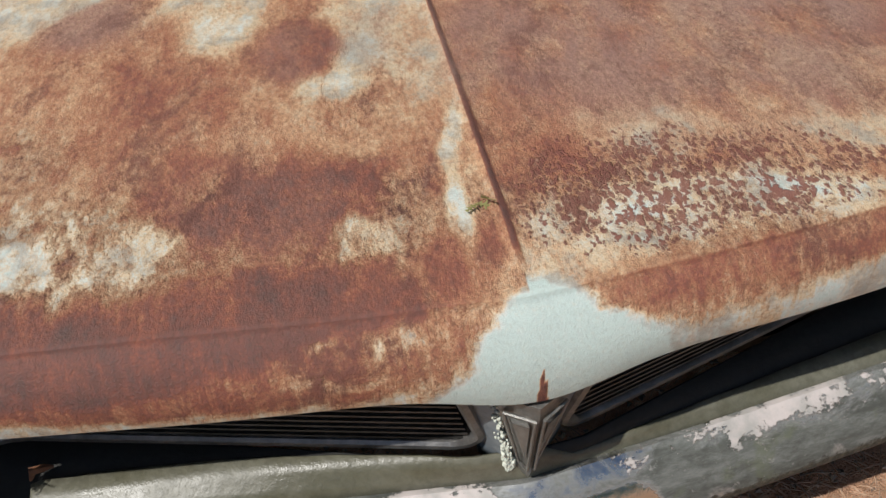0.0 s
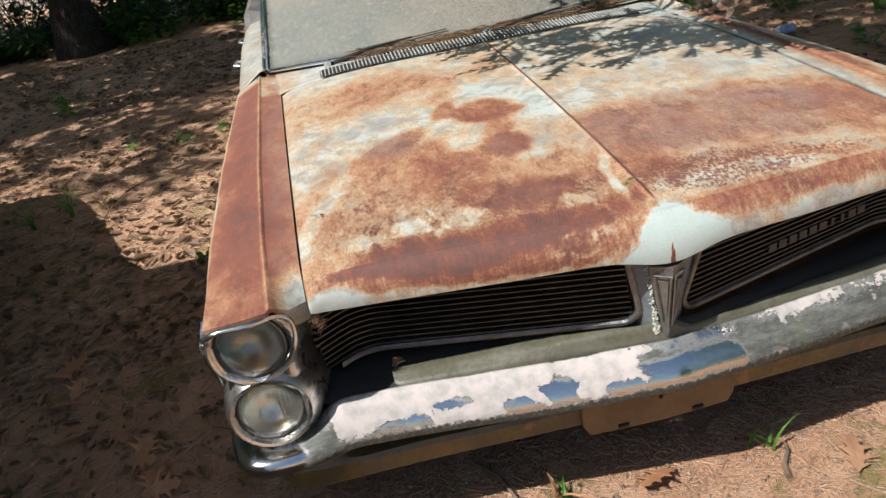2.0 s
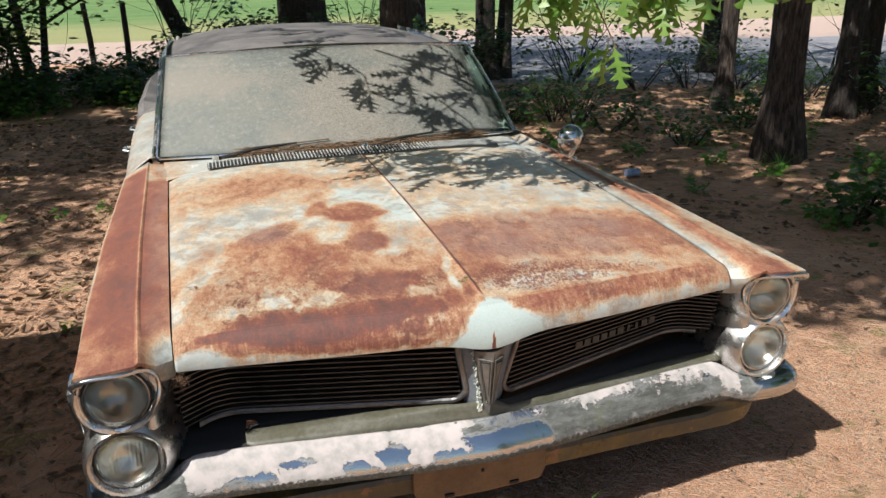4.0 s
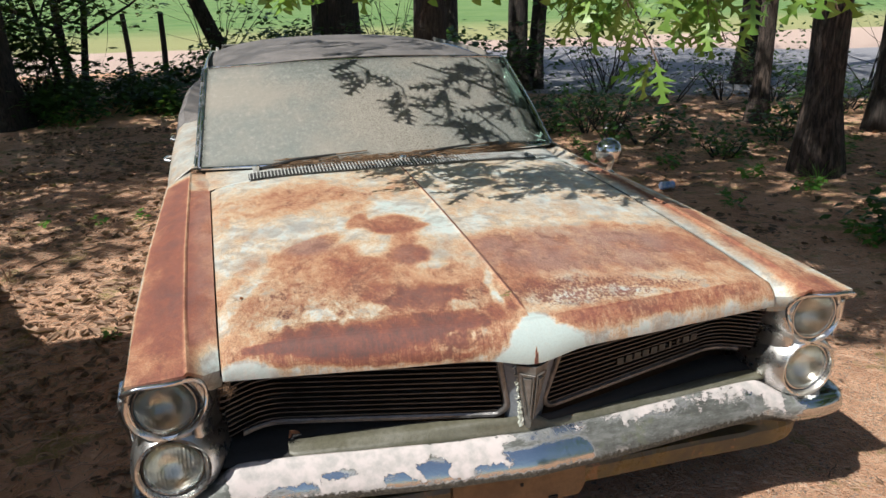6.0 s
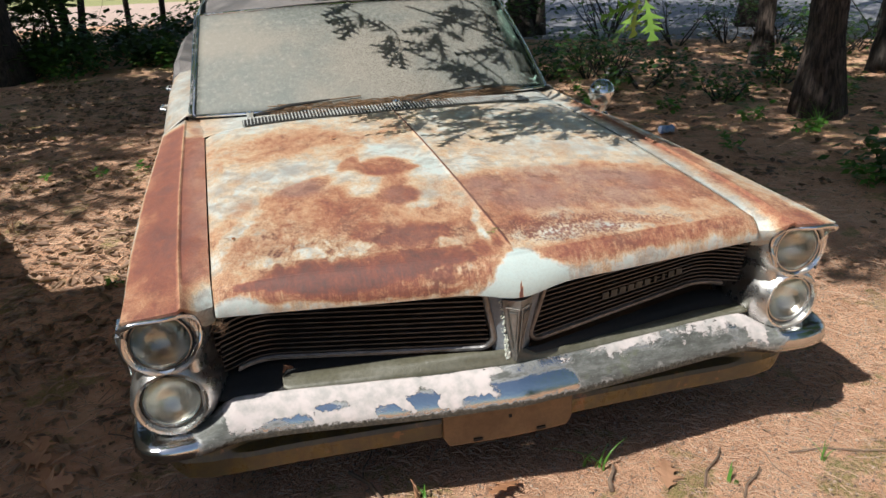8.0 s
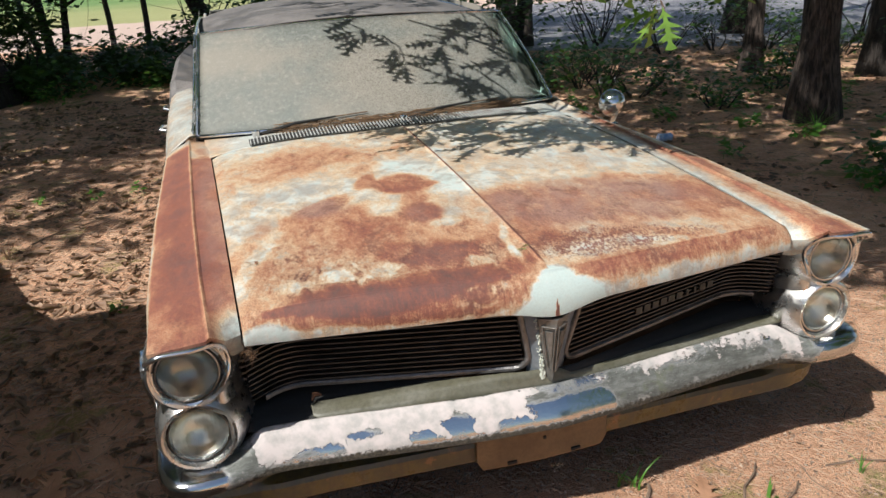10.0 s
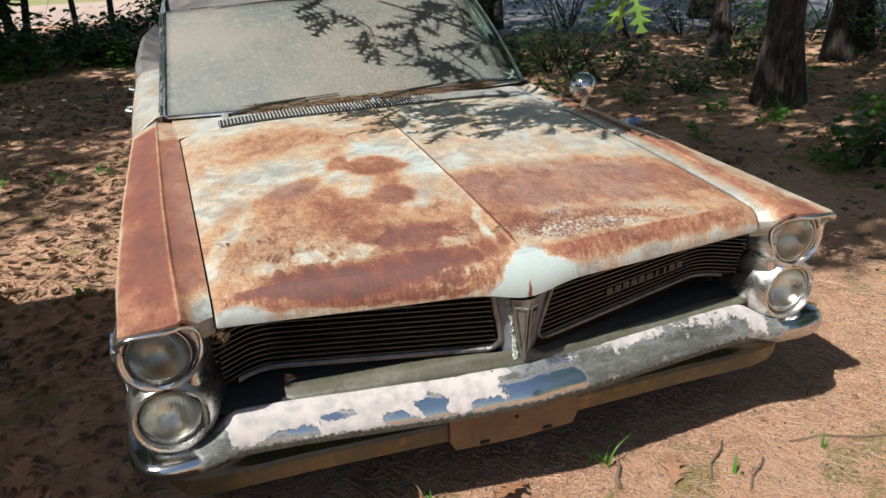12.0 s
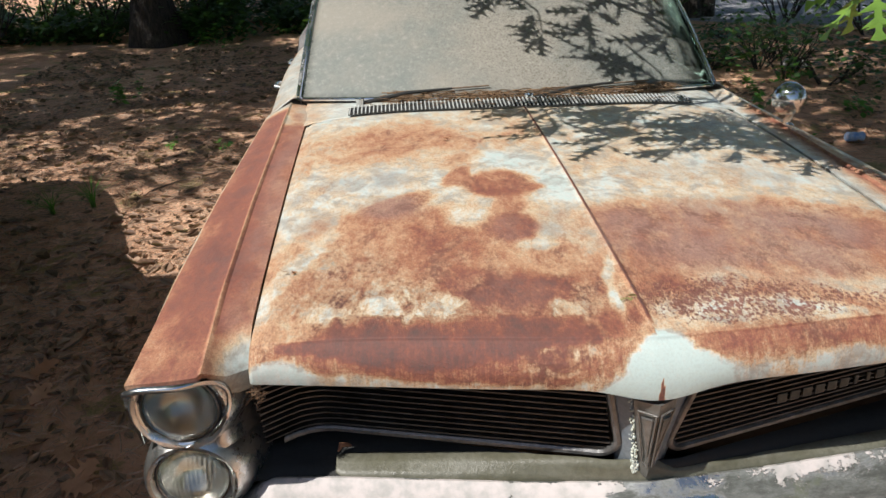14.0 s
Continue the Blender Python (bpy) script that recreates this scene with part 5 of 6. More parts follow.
# ---- the end of a second car; its unseen tall body is shaped to cast the ground shade ----
def second_car():
    c = base("neighbouring_car", (-3.02, 1.86, 0), "dull grey-green weathered car with chrome bumper, rounded hood and tall body shaped for its shadow", "car")
    c.rotation_euler[2] = math.pi
    # local: x runs across, y backwards from the root of its rounded hood
    secs = []
    for y, w, top, low in ((-1.36, 0.06, 0.76, 0.40), (-1.30, 0.20, 0.82, 0.36), (-1.10, 0.34, 0.86, 0.32), (-0.7, 0.53, 0.90, 0.30), (-0.3, 0.68, 0.92, 0.28), (0.0, 0.80, 0.94, 0.28), (0.2, 0.88, 1.02, 0.28), (0.34, 0.92, 1.4, 0.26), (0.55, 0.92, 2.15, 0.26), (0.7, 0.92, 2.28, 0.26), (3.6, 0.92, 2.30, 0.24), (3.9, 0.92, 1.6, 0.24), (4.2, 0.92, 1.1, 0.24), (4.6, 0.90, 0.96, 0.26), (4.9, 0.80, 0.80, 0.34)):
        secs.append([(s * w * a, y, lerp(low, top, b)) for s, a, b in ((-1, 0.94, 0), (-1, 1, 0.2), (-1, 1.0, 0.5), (-1, 0.97, 0.72), (-1, 0.92, 0.95), (-1, 0.8, 1.0), (0, 0, 1.01), (1, 0.8, 1.0), (1, 0.92, 0.95), (1, 0.97, 0.72), (1, 1.0, 0.5), (1, 1, 0.2), (1, 0.94, 0))])
    part("body", loft(secs), TRUNK_CAR, c)
    for s in (-1, 1):
        for y0, y1 in ((0.75, 1.6), (1.68, 2.5), (2.58, 3.1)):
            part("side_window", loft([[(s * 0.905, y0, 1.30), (s * 0.885, y0 + 0.03, 1.72), (s * 0.86, y0 + 0.03, 1.72), (s * 0.88, y0, 1.30)], [(s * 0.905, y1, 1.30), (s * 0.885, y1, 1.72), (s * 0.86, y1, 1.72), (s * 0.88, y1, 1.30)]]), BLACK, c)
    pts = [(s * a, y, 0.42) for s, a, y in ((-1, 0.97, 0.35), (-1, 0.95, 0.10), (-1, 0.82, -0.22), (-1, 0.62, -0.72), (-1, 0.38, -1.18), (0, 0, -1.44), (1, 0.38, -1.18), (1, 0.62, -0.72), (1, 0.82, -0.22), (1, 0.95, 0.10), (1, 0.97, 0.35))]
    rows = [[(p[0] * (1 + 0.012 * a), p[1] - 0.03 * a, p[2] + z) for a, z in ((0, -0.10), (0.8, -0.085), (1.1, -0.02), (1.1, 0.03), (0.7, 0.08), (0, 0.09))] for p in pts]
    part("bumper", loft(rows), CHROME, c, "curved chrome bumper")
    for s in (-1, 1):
        for y in (0.85, 3.75):
            part("tyre", revolve([(0.0, -0.09), (0.28, -0.09), (0.31, -0.05), (0.31, 0.05), (0.28, 0.09), (0.0, 0.09)], (s * 0.80, y, 0.30), 28, "x"), RUBBER, c)
    return c


second_car()


# ---- trees ----
def leaf_spray(bm, centre, count, size, spread_, rnd, flat=0.5):
    for i in range(count):
        p = Vector(centre) + Vector((rnd.gauss(0, 1), rnd.gauss(0, 1), rnd.gauss(0, flat))) * spread_
        a = rnd.uniform(0, 6.28)
        s = size * rnd.uniform(0.6, 1.3)
        d = Vector((math.cos(a), math.sin(a), rnd.uniform(-0.7, 0.3))).normalized()
        w = d.cross(Vector((rnd.uniform(-0.5, 0.5), rnd.uniform(-0.5, 0.5), 1))).normalized() * s * 0.32
        vs = [bm.verts.new(q) for q in (p, p + d * s * 0.45 + w, p + d * s, p + d * s * 0.45 - w)]
        bm.faces.new(vs)


def limb(bm, start, direction, length, radius, rnd, depth, ends, droop=0.0, n=7):
    pts, p, d = [Vector(start)], Vector(start), Vector(direction).normalized()
    steps = 5
    for i in range(steps):
        d = (d + Vector((rnd.gauss(0, 0.13), rnd.gauss(0, 0.13), rnd.gauss(0, 0.08) - droop))).normalized()
        p = p + d * length / steps
        pts.append(p)
    add_tube(bm, pts, [radius * (1 - 0.72 * i / steps) for i in range(steps + 1)], n, True)
    if depth <= 0:
        ends.append(pts[-1])
        return
    for i in range(2, steps + 1):
        for r in range(1 if i < steps else 2):
            side = Vector((rnd.gauss(0, 1), rnd.gauss(0, 1), rnd.gauss(0.2, 0.5))).normalized()
            limb(bm, pts[i], d * 0.6 + side, length * rnd.uniform(0.4, 0.62), radius * (1 - 0.72 * i / steps) * 0.65, rnd, depth - 1, ends, droop, max(4, n - 2))
    ends.append(pts[-1])


def tree(place, height, radius, lean, seed, label, bark, leaf, leaves=26, leaf_size=0.14, bare=0.45, wide=0.55, group="trees at the edge of the clearing"):
    rnd = random.Random(seed)
    x, y = place
    t = base("tree", (x, y, ground_z(x, y) - 0.03), label, "tree", group)
    bm = bmesh.new()
    n, rings = 18, 14
    rows, top = [], None
    for i in range(rings + 1):
        k = i / rings
        z = height * k
        r = radius * (1 - 0.6 * k) * (1 + 0.55 * math.exp(-z / 0.16))
        c = Vector((lean[0] * k * height + 0.05 * math.sin(3 * k + seed), lean[1] * k * height, z))
        rows.append([bm.verts.new(c + Vector((math.cos(a), math.sin(a), 0)) * r * (1 + 0.10 * noise.noise((math.cos(a) * 2.2 + seed, math.sin(a) * 2.2, z * 0.8)) + 0.12 * math.exp(-z / 0.2) * math.sin(5 * a + seed))) for a in (2 * math.pi * j / n for j in range(n))])
        top = c
    for a, b in zip(rows, rows[1:]):
        for j in range(n):
            bm.faces.new((a[j], a[(j + 1) % n], b[(j + 1) % n], b[j]))
    bm.faces.new(rows[-1])
    part("trunk", bm, bark, t)
    bm, ends = bmesh.new(), []
    for i in range(9):
        k = lerp(bare, 1.0, i / 8)
        a = 2.4 * i + seed
        start = (lean[0] * k * height, lean[1] * k * height, height * k)
        limb(bm, start, (math.cos(a), math.sin(a), 0.45), height * wide * (1.15 - 0.6 * k), radius * (1 - 0.6 * k) * 0.5, rnd, 1, ends)
    tagged(part("limb_wood", bm, bark, t), kind="stuff")
    crown = bmesh.new()
    for e in ends:
        leaf_spray(crown, e, leaves, leaf_size, height * 0.055, rnd)
    tagged(part("crown", crown, leaf, t, shade=False), kind="stuff")
    return t


big_tree = tree((3.99, 3.74), 9.5, 0.148, (0.0, 0.01), 3, "tall oak with rough grey-brown bark and drooping lobed leaves", BARK, CANOPY)
tree((5.15, 6.15), 6.5, 0.10, (0.012, 0.0), 8, "slender tree with mottled grey bark", BARK, CANOPY, 20)
tree((6.15, 4.25), 8.0, 0.19, (0.0, 0.01), 25, "thick dark trunk at the edge of the clearing", BARK_DARK, CANOPY, 20)
tree((6.0, 5.2), 7.0, 0.12, (0.02, 0.0), 9, "slim dark tree beside the big one", BARK_DARK, CANOPY, 20)
tree((6.7, 5.6), 7.0, 0.13, (0.05, 0.02), 10, "slim dark tree leaning slightly", BARK_DARK, CANOPY, 20)
tree((3.75, 10.2), 7.5, 0.17, (-0.02, 0.0), 12, "forked ivy-clad tree behind the car", BARK_DARK, SHRUB, 26)
tree((4.0, 10.3), 7.0, 0.13, (0.06, 0.0), 13, "second stem of a forked tree", BARK_DARK, SHRUB, 22)
tree((3.2, 12.4), 8.5, 0.14, (0.0, 0.0), 14, "straight dark trunk by the lane", BARK_DARK, CANOPY, 22)
tree((1.05, 11.6), 10, 0.42, (0.0, 0.0), 15, "thick dark trunk behind the car roof", BARK_DARK, CANOPY, 24)
tree((-3.2, 12.5), 5.0, 0.075, (-0.06, 0.0), 17, "small many-stemmed tree in leaf", BARK_DARK, SHRUB, 60, bare=0.20)
tree((-3.05, 12.6), 5.0, 0.06, (0.10, 0.0), 18, "small forked tree in leaf", BARK_DARK, SHRUB, 60, bare=0.20)
tree((-3.3, 12.3), 4.0, 0.05, (-0.22, 0.05), 24, "thin leaning stem in leaf", BARK_DARK, SHRUB, 60, bare=0.2)
tree((-0.55, 12.0), 5.0, 0.16, (-0.42, 0.1), 19, "leaning dark trunk hung with leaves", BARK_DARK, SHRUB, 26, bare=0.5)
tree((-3.52, 9.1), 9.0, 0.24, (-0.01, 0.0), 20, "dark straight tree at the edge of the shade", BARK_DARK, CANOPY, 26)
tree((-6.5, 8.2), 9.0, 0.25, (0.0, 0.0), 21, "dark woodland tree with a straight trunk", BARK_DARK, CANOPY, 26)
tree((-5.2, 6.2), 8.5, 0.2, (0.02, 0.02), 22, "dark woodland tree casting dappled shade", BARK_DARK, CANOPY, 26)
tree((7.5, 9.5), 9.0, 0.2, (0.0, 0.0), 23, "dark woodland tree across the lane", BARK_DARK, CANOPY, 24)


def shade_tree(place, height, radius, shade, count, seed, label):
    """A tall tree whose unseen crown is added to cast shade; shade: the ground its crown darkens."""
    rnd = random.Random(seed)
    x, y = place
    t = base("tree", (x, y, -0.03), label, "tree", "trees at the edge of the clearing")
    trunk = [(0.06 * math.sin(2 * k), 0.05 * math.cos(3 * k), k * height) for k in (0, 0.02, 0.06, 0.15, 0.3, 0.5, 0.7, 0.85, 1.0)]
    part("trunk", tube(trunk, [radius * r for r in (1.5, 1.2, 1.0, 0.95, 0.85, 0.7, 0.5, 0.35, 0.15)], 16), BARK_DARK, t)
    wood_, crown = bmesh.new(), bmesh.new()
    x0, x1, y0, y1 = shade
    for i in range(count):
        gx, gy = rnd.uniform(x0, x1), rnd.uniform(y0, y1)
        h = rnd.uniform(0.55, 1.0) * height
        c = Vector((gx - 0.66 * h - x, gy - 0.33 * h - y, h))
        if i % 3 == 0:
            s = Vector((0, 0, max(h - 1.2, height * 0.45)))
            add_tube(wood_, [s, s.lerp(c, 0.5) + Vector((0, 0, 0.25)), c], [0.05, 0.03, 0.01], 5)
        leaf_spray(crown, c, 34, 0.17, 0.24, rnd, 0.5)
    tagged(part("limb_wood", wood_, BARK_DARK, t), kind="stuff")
    tagged(part("crown", crown, CANOPY, t, shade=False), kind="stuff")


shade_tree((-4.4, 4.6), 9.0, 0.22, (-5.0, -1.35, 3.4, 9.5), 165, 61, "tall tree added so that its unseen crown dapples the clearing")
shade_tree((1.6, 7.4), 9.5, 0.2, (1.75, 5.4, 2.6, 9.5), 140, 62, "tall tree added behind the car, its unseen open crown shading the ground")
shade_tree((8.2, 3.4), 9.0, 0.25, (2.2, 8.5, 1.0, 6.0), 150, 63, "tall tree added beside the clearing, its unseen open crown shading the ground")
shade_tree((-7.5, 9.0), 10.0, 0.25, (-7.0, 9.0, 7.0, 15.0), 520, 64, "tall tree added to shade the lane and undergrowth")

# out of view, added only to darken the ground right of the car
shade_tree((3.6, -0.5), 9.0, 0.2, (2.0, 3.3, 1.2, 3.4), 60, 65, "unseen tall tree added in front of the car to shade the clearing")

# ---- leaning posts of an old fence ----
post = part("fence_post", tube([(0, 0, -0.05), (0.0, 0, 0.6), (-0.03, 0, 1.25)], [0.055, 0.052, 0.048], 9), BARK_DARK)
tagged(post, "weathered dark wooden fence post", "post", "fence posts by the lane")
post.location = (-2.55, 14.6, 0)
copy_thing(post, pose(-1.85, 13.6, 0, 0, 3, 20))
copy_thing(post, pose(8.6, 8.9, 0, 0, -3, 70))


# ---- understorey ----
def shrub(place, height, width, seed, leaf, count=420, size=0.06, label="dark leafy shrub at the edge of the clearing"):
    rnd = random.Random(seed)
    x, y = place
    s = base("shrub", (x, y, ground_z(x, y) - 0.02), label, "shrub", "undergrowth")
    stems, ends = bmesh.new(), []
    for i in range(7):
        a = rnd.uniform(0, 6.28)
        limb(stems, (0.05 * math.cos(a), 0.05 * math.sin(a), 0), (math.cos(a) * width * 0.6, math.sin(a) * width * 0.6, height), height * 0.85, 0.012, rnd, 1, ends, 0.0, 5)
    tagged(part("stem", stems, BARK_DARK, s), kind="stuff")
    bm = bmesh.new()
    for e in ends:
        leaf_spray(bm, e, max(3, count // len(ends)), size, 0.10, rnd, 0.8)
    tagged(part("foliage", bm, leaf, s, shade=False), kind="stuff")
    return s


for i, (x, y, h, w) in enumerate(((-4.6, 11.0, 0.9, 1.0), (-3.4, 10.6, 0.5, 1.0), (-2.2, 11.4, 0.5, 1.1), (-1.2, 11.0, 0.55, 1.0), (0.2, 11.8, 1.0, 1.0), (2.3, 11.2, 1.0, 0.8), (4.6, 9.0, 0.9, 0.7), (5.2, 8.0, 0.8, 0.7), (5.9, 7.0, 0.9, 0.8), (-5.6, 9.2, 1.1, 1.0), (3.3, 5.4, 0.35, 0.5), (4.6, 5.0, 0.4, 0.6), (2.6, 6.3, 0.3, 0.5), (6.2, 4.2, 0.8, 0.8), (7.4, 4.6, 1.2, 0.9), (4.9, 3.0, 0.35, 0.4), (3.2, 2.1, 0.28, 0.3), (-7.0, 6.5, 1.2, 1.0), (1.2, 10.2, 0.8, 0.8), (8.0, 7.5, 1.4, 1.0))):
    shrub((x, y), h, w, 40 + i, SHRUB, 380, 0.075)


for i in range(46):
    r = random.Random(300 + i)
    k = i / 45
    x = lerp(-7.5, 3.0, k) + r.uniform(-0.3, 0.3)
    y = 9.2 + r.uniform(0, 2.6)
    shrub((x, y), r.uniform(0.30, 0.52) if x < -1.0 else r.uniform(0.4, 0.95), 0.9, 400 + i, SHRUB, 520, 0.11)
for i, (x, y, h) in enumerate(((-5.6, 11.6, 2.6), (-4.2, 12.0, 2.4), (-1.0, 13.0, 2.3), (2.2, 12.8, 2.2), (5.0, 9.6, 2.2), (-6.6, 12.0, 2.8))):
    shrub((x, y), h, 1.1, 380 + i, SHRUB, 560, 0.13, "tall leafy bush in front of the sunny meadow")
for i, (x, y, h) in enumerate(((-4.3, 9.6, 1.7), (-3.95, 10.4, 1.9), (-4.7, 10.9, 2.2), (-3.25, 10.3, 1.1), (-5.2, 9.9, 2.1), (-3.6, 11.5, 1.5))):
    shrub((x, y), h, 0.9, 440 + i, SHRUB, 900, 0.12, "dense dark bush in the shade")
for i in range(16):
    r = random.Random(350 + i)
    shrub((r.uniform(2.6, 7.5), r.uniform(4.2, 8.2)), r.uniform(0.25, 0.7), 0.6, 460 + i, SHRUB, 240, 0.07, "low leafy sapling in the shade")


# ---- overhanging oak branch ----
def oak_leaf(bm, m, size, body=0.012):
    """A deeply lobed leaf, bent along its rib."""
    half = [(0.0, 0.012), (0.12, 0.03), (0.20, 0.20), (0.25, 0.04), (0.36, 0.05), (0.45, 0.36), (0.50, 0.05), (0.62, 0.055), (0.70, 0.30), (0.74, 0.05), (0.84, 0.05), (0.88, 0.15), (1.0, 0.0)]
    half = [(t, w + body * math.sin(math.pi * t)) if 0 < t < 1 else (t, w) for t, w in half]
    def bend(t, w):
        return m @ Vector((t * size, w * size, -0.16 * size * t * t + 0.25 * size * w * w))
    ribs = [bm.verts.new(bend(t, 0)) for t, w in half]
    for s in (-1, 1):
        edge = [bm.verts.new(bend(t + (0.10 if w > 0.14 + body else 0), s * w)) for t, w in half[:-1]] + [ribs[-1]]
        for i in range(len(half) - 1):
            vs = [ribs[i], ribs[i + 1], edge[i + 1], edge[i]]
            vs = [v for j, v in enumerate(vs) if v not in vs[:j]]
            if len(vs) > 2:
                bm.faces.new(vs)


rnd = random.Random(21)
wood, foliage = bmesh.new(), bmesh.new()


def oak_twig(tip, back, leaves, size):
    """A drooping twig that ends at tip and hangs its leaves round it."""
    tip = Vector(tip)
    root = tip + Vector(back)
    pts = [root, root.lerp(tip, 0.5) + Vector((0, 0, 0.06)), tip]
    add_tube(wood, pts, [0.006, 0.004, 0.002], 5)
    for i in range(leaves):
        k = rnd.uniform(0.35, 1.0)
        p = root.lerp(tip, k) + Vector((0, 0, 0.1 * k * (1 - k)))
        yaw, pitch, roll = rnd.uniform(0, 360), rnd.uniform(15, 70), rnd.uniform(-50, 50)
        m = Matrix.Translation(p) @ pose(0, 0, 0, 0, 0, yaw) @ pose(0, 0, 0, 0, pitch, 0) @ pose(0, 0, 0, roll, 0, 0) @ Matrix.Translation((0.03, 0, 0))
        add_tube(wood, [p, m @ Vector((0, 0, 0))], 0.0012, 3, False)
        oak_leaf(foliage, m, size * rnd.uniform(0.75, 1.2))


# the leaves hang where their shade falls on hood and windscreen
HOOD_TWIGS = ((0.73, 0.78, 1.26), (0.517, 0.903, 1.43), (0.92, 0.8, 1.36), (0.28, 1.015, 1.585), (0.035, 1.017, 1.60), (-0.42, 1.2, 1.52), (-0.2, 1.15, 1.55), (1.22, 0.56, 1.42), (0.62, 1.25, 1.55), (0.3, 1.35, 1.62), (0.8, 1.15, 1.52), (0, 1.45, 1.72), (0.25, 1.65, 1.78), (0.5, 1.5, 1.75), (-0.25, 1.6, 1.85), (0.15, 1.9, 1.95), (-0.1, 1.95, 2), (-0.3, 0.9, 1.66), (-0.1, 0.82, 1.66), (0.1, 0.85, 1.62), (-0.32, 1.12, 1.72))
SCREEN_TWIGS = ((-0.05, 1.22, 1.7), (0.2, 1.1, 1.66), (0.1, 0.72, 1.66), (0.3, 0.8, 1.6), (0.42, 1, 1.62), (0.05, 1.02, 1.6), (0.45, 0.72, 1.5), (-0.6, 1.95, 2), (-0.45, 1.75, 1.9), (-0.25, 1.85, 1.95), (-0.3, 1.65, 1.85), (0, 1.75, 1.88), (-0.62, 2.1, 2.1), (0.15, 1.82, 1.92), (0.05, 1.98, 2), (-0.5, 2.3, 2.2), (-0.2, 2.35, 2.25), (0.95, 0.74, 1.32), (0.85, 0.7, 1.42), (0.62, 0.8, 1.44), (0.75, 0.72, 1.47))
OUTER_TWIGS = ((1.05, 0.72, 1.43), (0.5, 0.85, 1.47), (1.15, 0.75, 1.5), (-0.5, 1.25, 1.56), (-0.35, 1.3, 1.55), (-0.8, 2.4, 2.4), (-0.4, 2.5, 2.5), (0, 2.6, 2.45), (-1, 2.7, 2.5), (-0.6, 2.9, 2.6), (-0.2, 2.9, 2.6), (-0.45, 2.7, 2.5), (0.12, 0.89, 1.6), (0.25, 0.8, 1.62), (0, 0.95, 1.62), (0.3, 0.95, 1.6), (0.35, 0.7, 1.58), (0.15, 0.65, 1.6), (0.45, 0.85, 1.6), (-0.12, 0.75, 1.66), (-0.13, 0.89, 1.73), (0.07, 0.84, 1.73), (0.17, 0.74, 1.73), (-0.33, 0.94, 1.73), (0.26, 0.68, 1.70), (-0.46, 0.76, 1.73), (-0.28, 0.70, 1.73), (-0.60, 0.86, 1.73), (-0.12, 0.66, 1.75))
for tip in HOOD_TWIGS + SCREEN_TWIGS + OUTER_TWIGS:
    oak_twig(tip, (rnd.uniform(-0.25, 0.05), rnd.uniform(-0.05, 0.25), rnd.uniform(0.28, 0.42)), 13, 0.132)
oak_inv = Matrix.Translation(-big_tree.location)
for bm in (wood, foliage):
    bm.transform(oak_inv)
limb_pts = [(3.95, 3.7, 3.0), (3.3, 3.3, 3.25), (2.4, 2.8, 3.1), (1.5, 2.3, 2.75), (0.7, 1.8, 2.35), (0.1, 1.5, 2.15), (-0.3, 1.45, 2.1)]
for a, b in ((3, (0.9, 1.2, 2.1)), (4, (0.45, 1.15, 1.95)), (4, (0.0, 2.1, 2.3)), (5, (-0.3, 1.1, 1.95)), (5, (-0.5, 2.0, 2.3)), (3, (1.3, 1.3, 2.0))):
    p, q = Vector(limb_pts[a]), Vector(b)
    add_tube(wood, [oak_inv @ p, oak_inv @ (p.lerp(q, 0.5) + Vector((0, 0, 0.08))), oak_inv @ q], [0.018, 0.012, 0.006], 6)
part("low_limb", tube([oak_inv @ Vector(p) for p in limb_pts], [0.085, 0.07, 0.058, 0.046, 0.034, 0.022, 0.01], 10), BARK, big_tree)
tagged(part("twig_wood", wood, TWIG, big_tree), kind="stuff")
tagged(part("leaves", foliage, OAKLEAF, big_tree, "bright green lobed leaves", shade=False), kind="stuff")

# ---- unseen woodland added on the other sides to hold back sky light ----
for i in range(15):
    r = random.Random(500 + i)
    a = radians(lerp(165, 398, i / 14) + r.uniform(-6, 6))
    if 248 < math.degrees(a) < 292:
        continue
    d = r.uniform(8.5, 12)
    # low towards the front, so that the chrome mirrors open sky
    low = 215 < math.degrees(a) < 330
    tree((d * math.cos(a), d * math.sin(a) - 1.0), r.uniform(2.8, 3.4) if low else r.uniform(6.0, 7.5), r.uniform(0.12, 0.2), (0, 0), 520 + i, "leafy tree added out of view to hold back sky light", BARK_DARK, CANOPY, 60, 0.30, 0.18, 0.42, "woodland round the clearing")


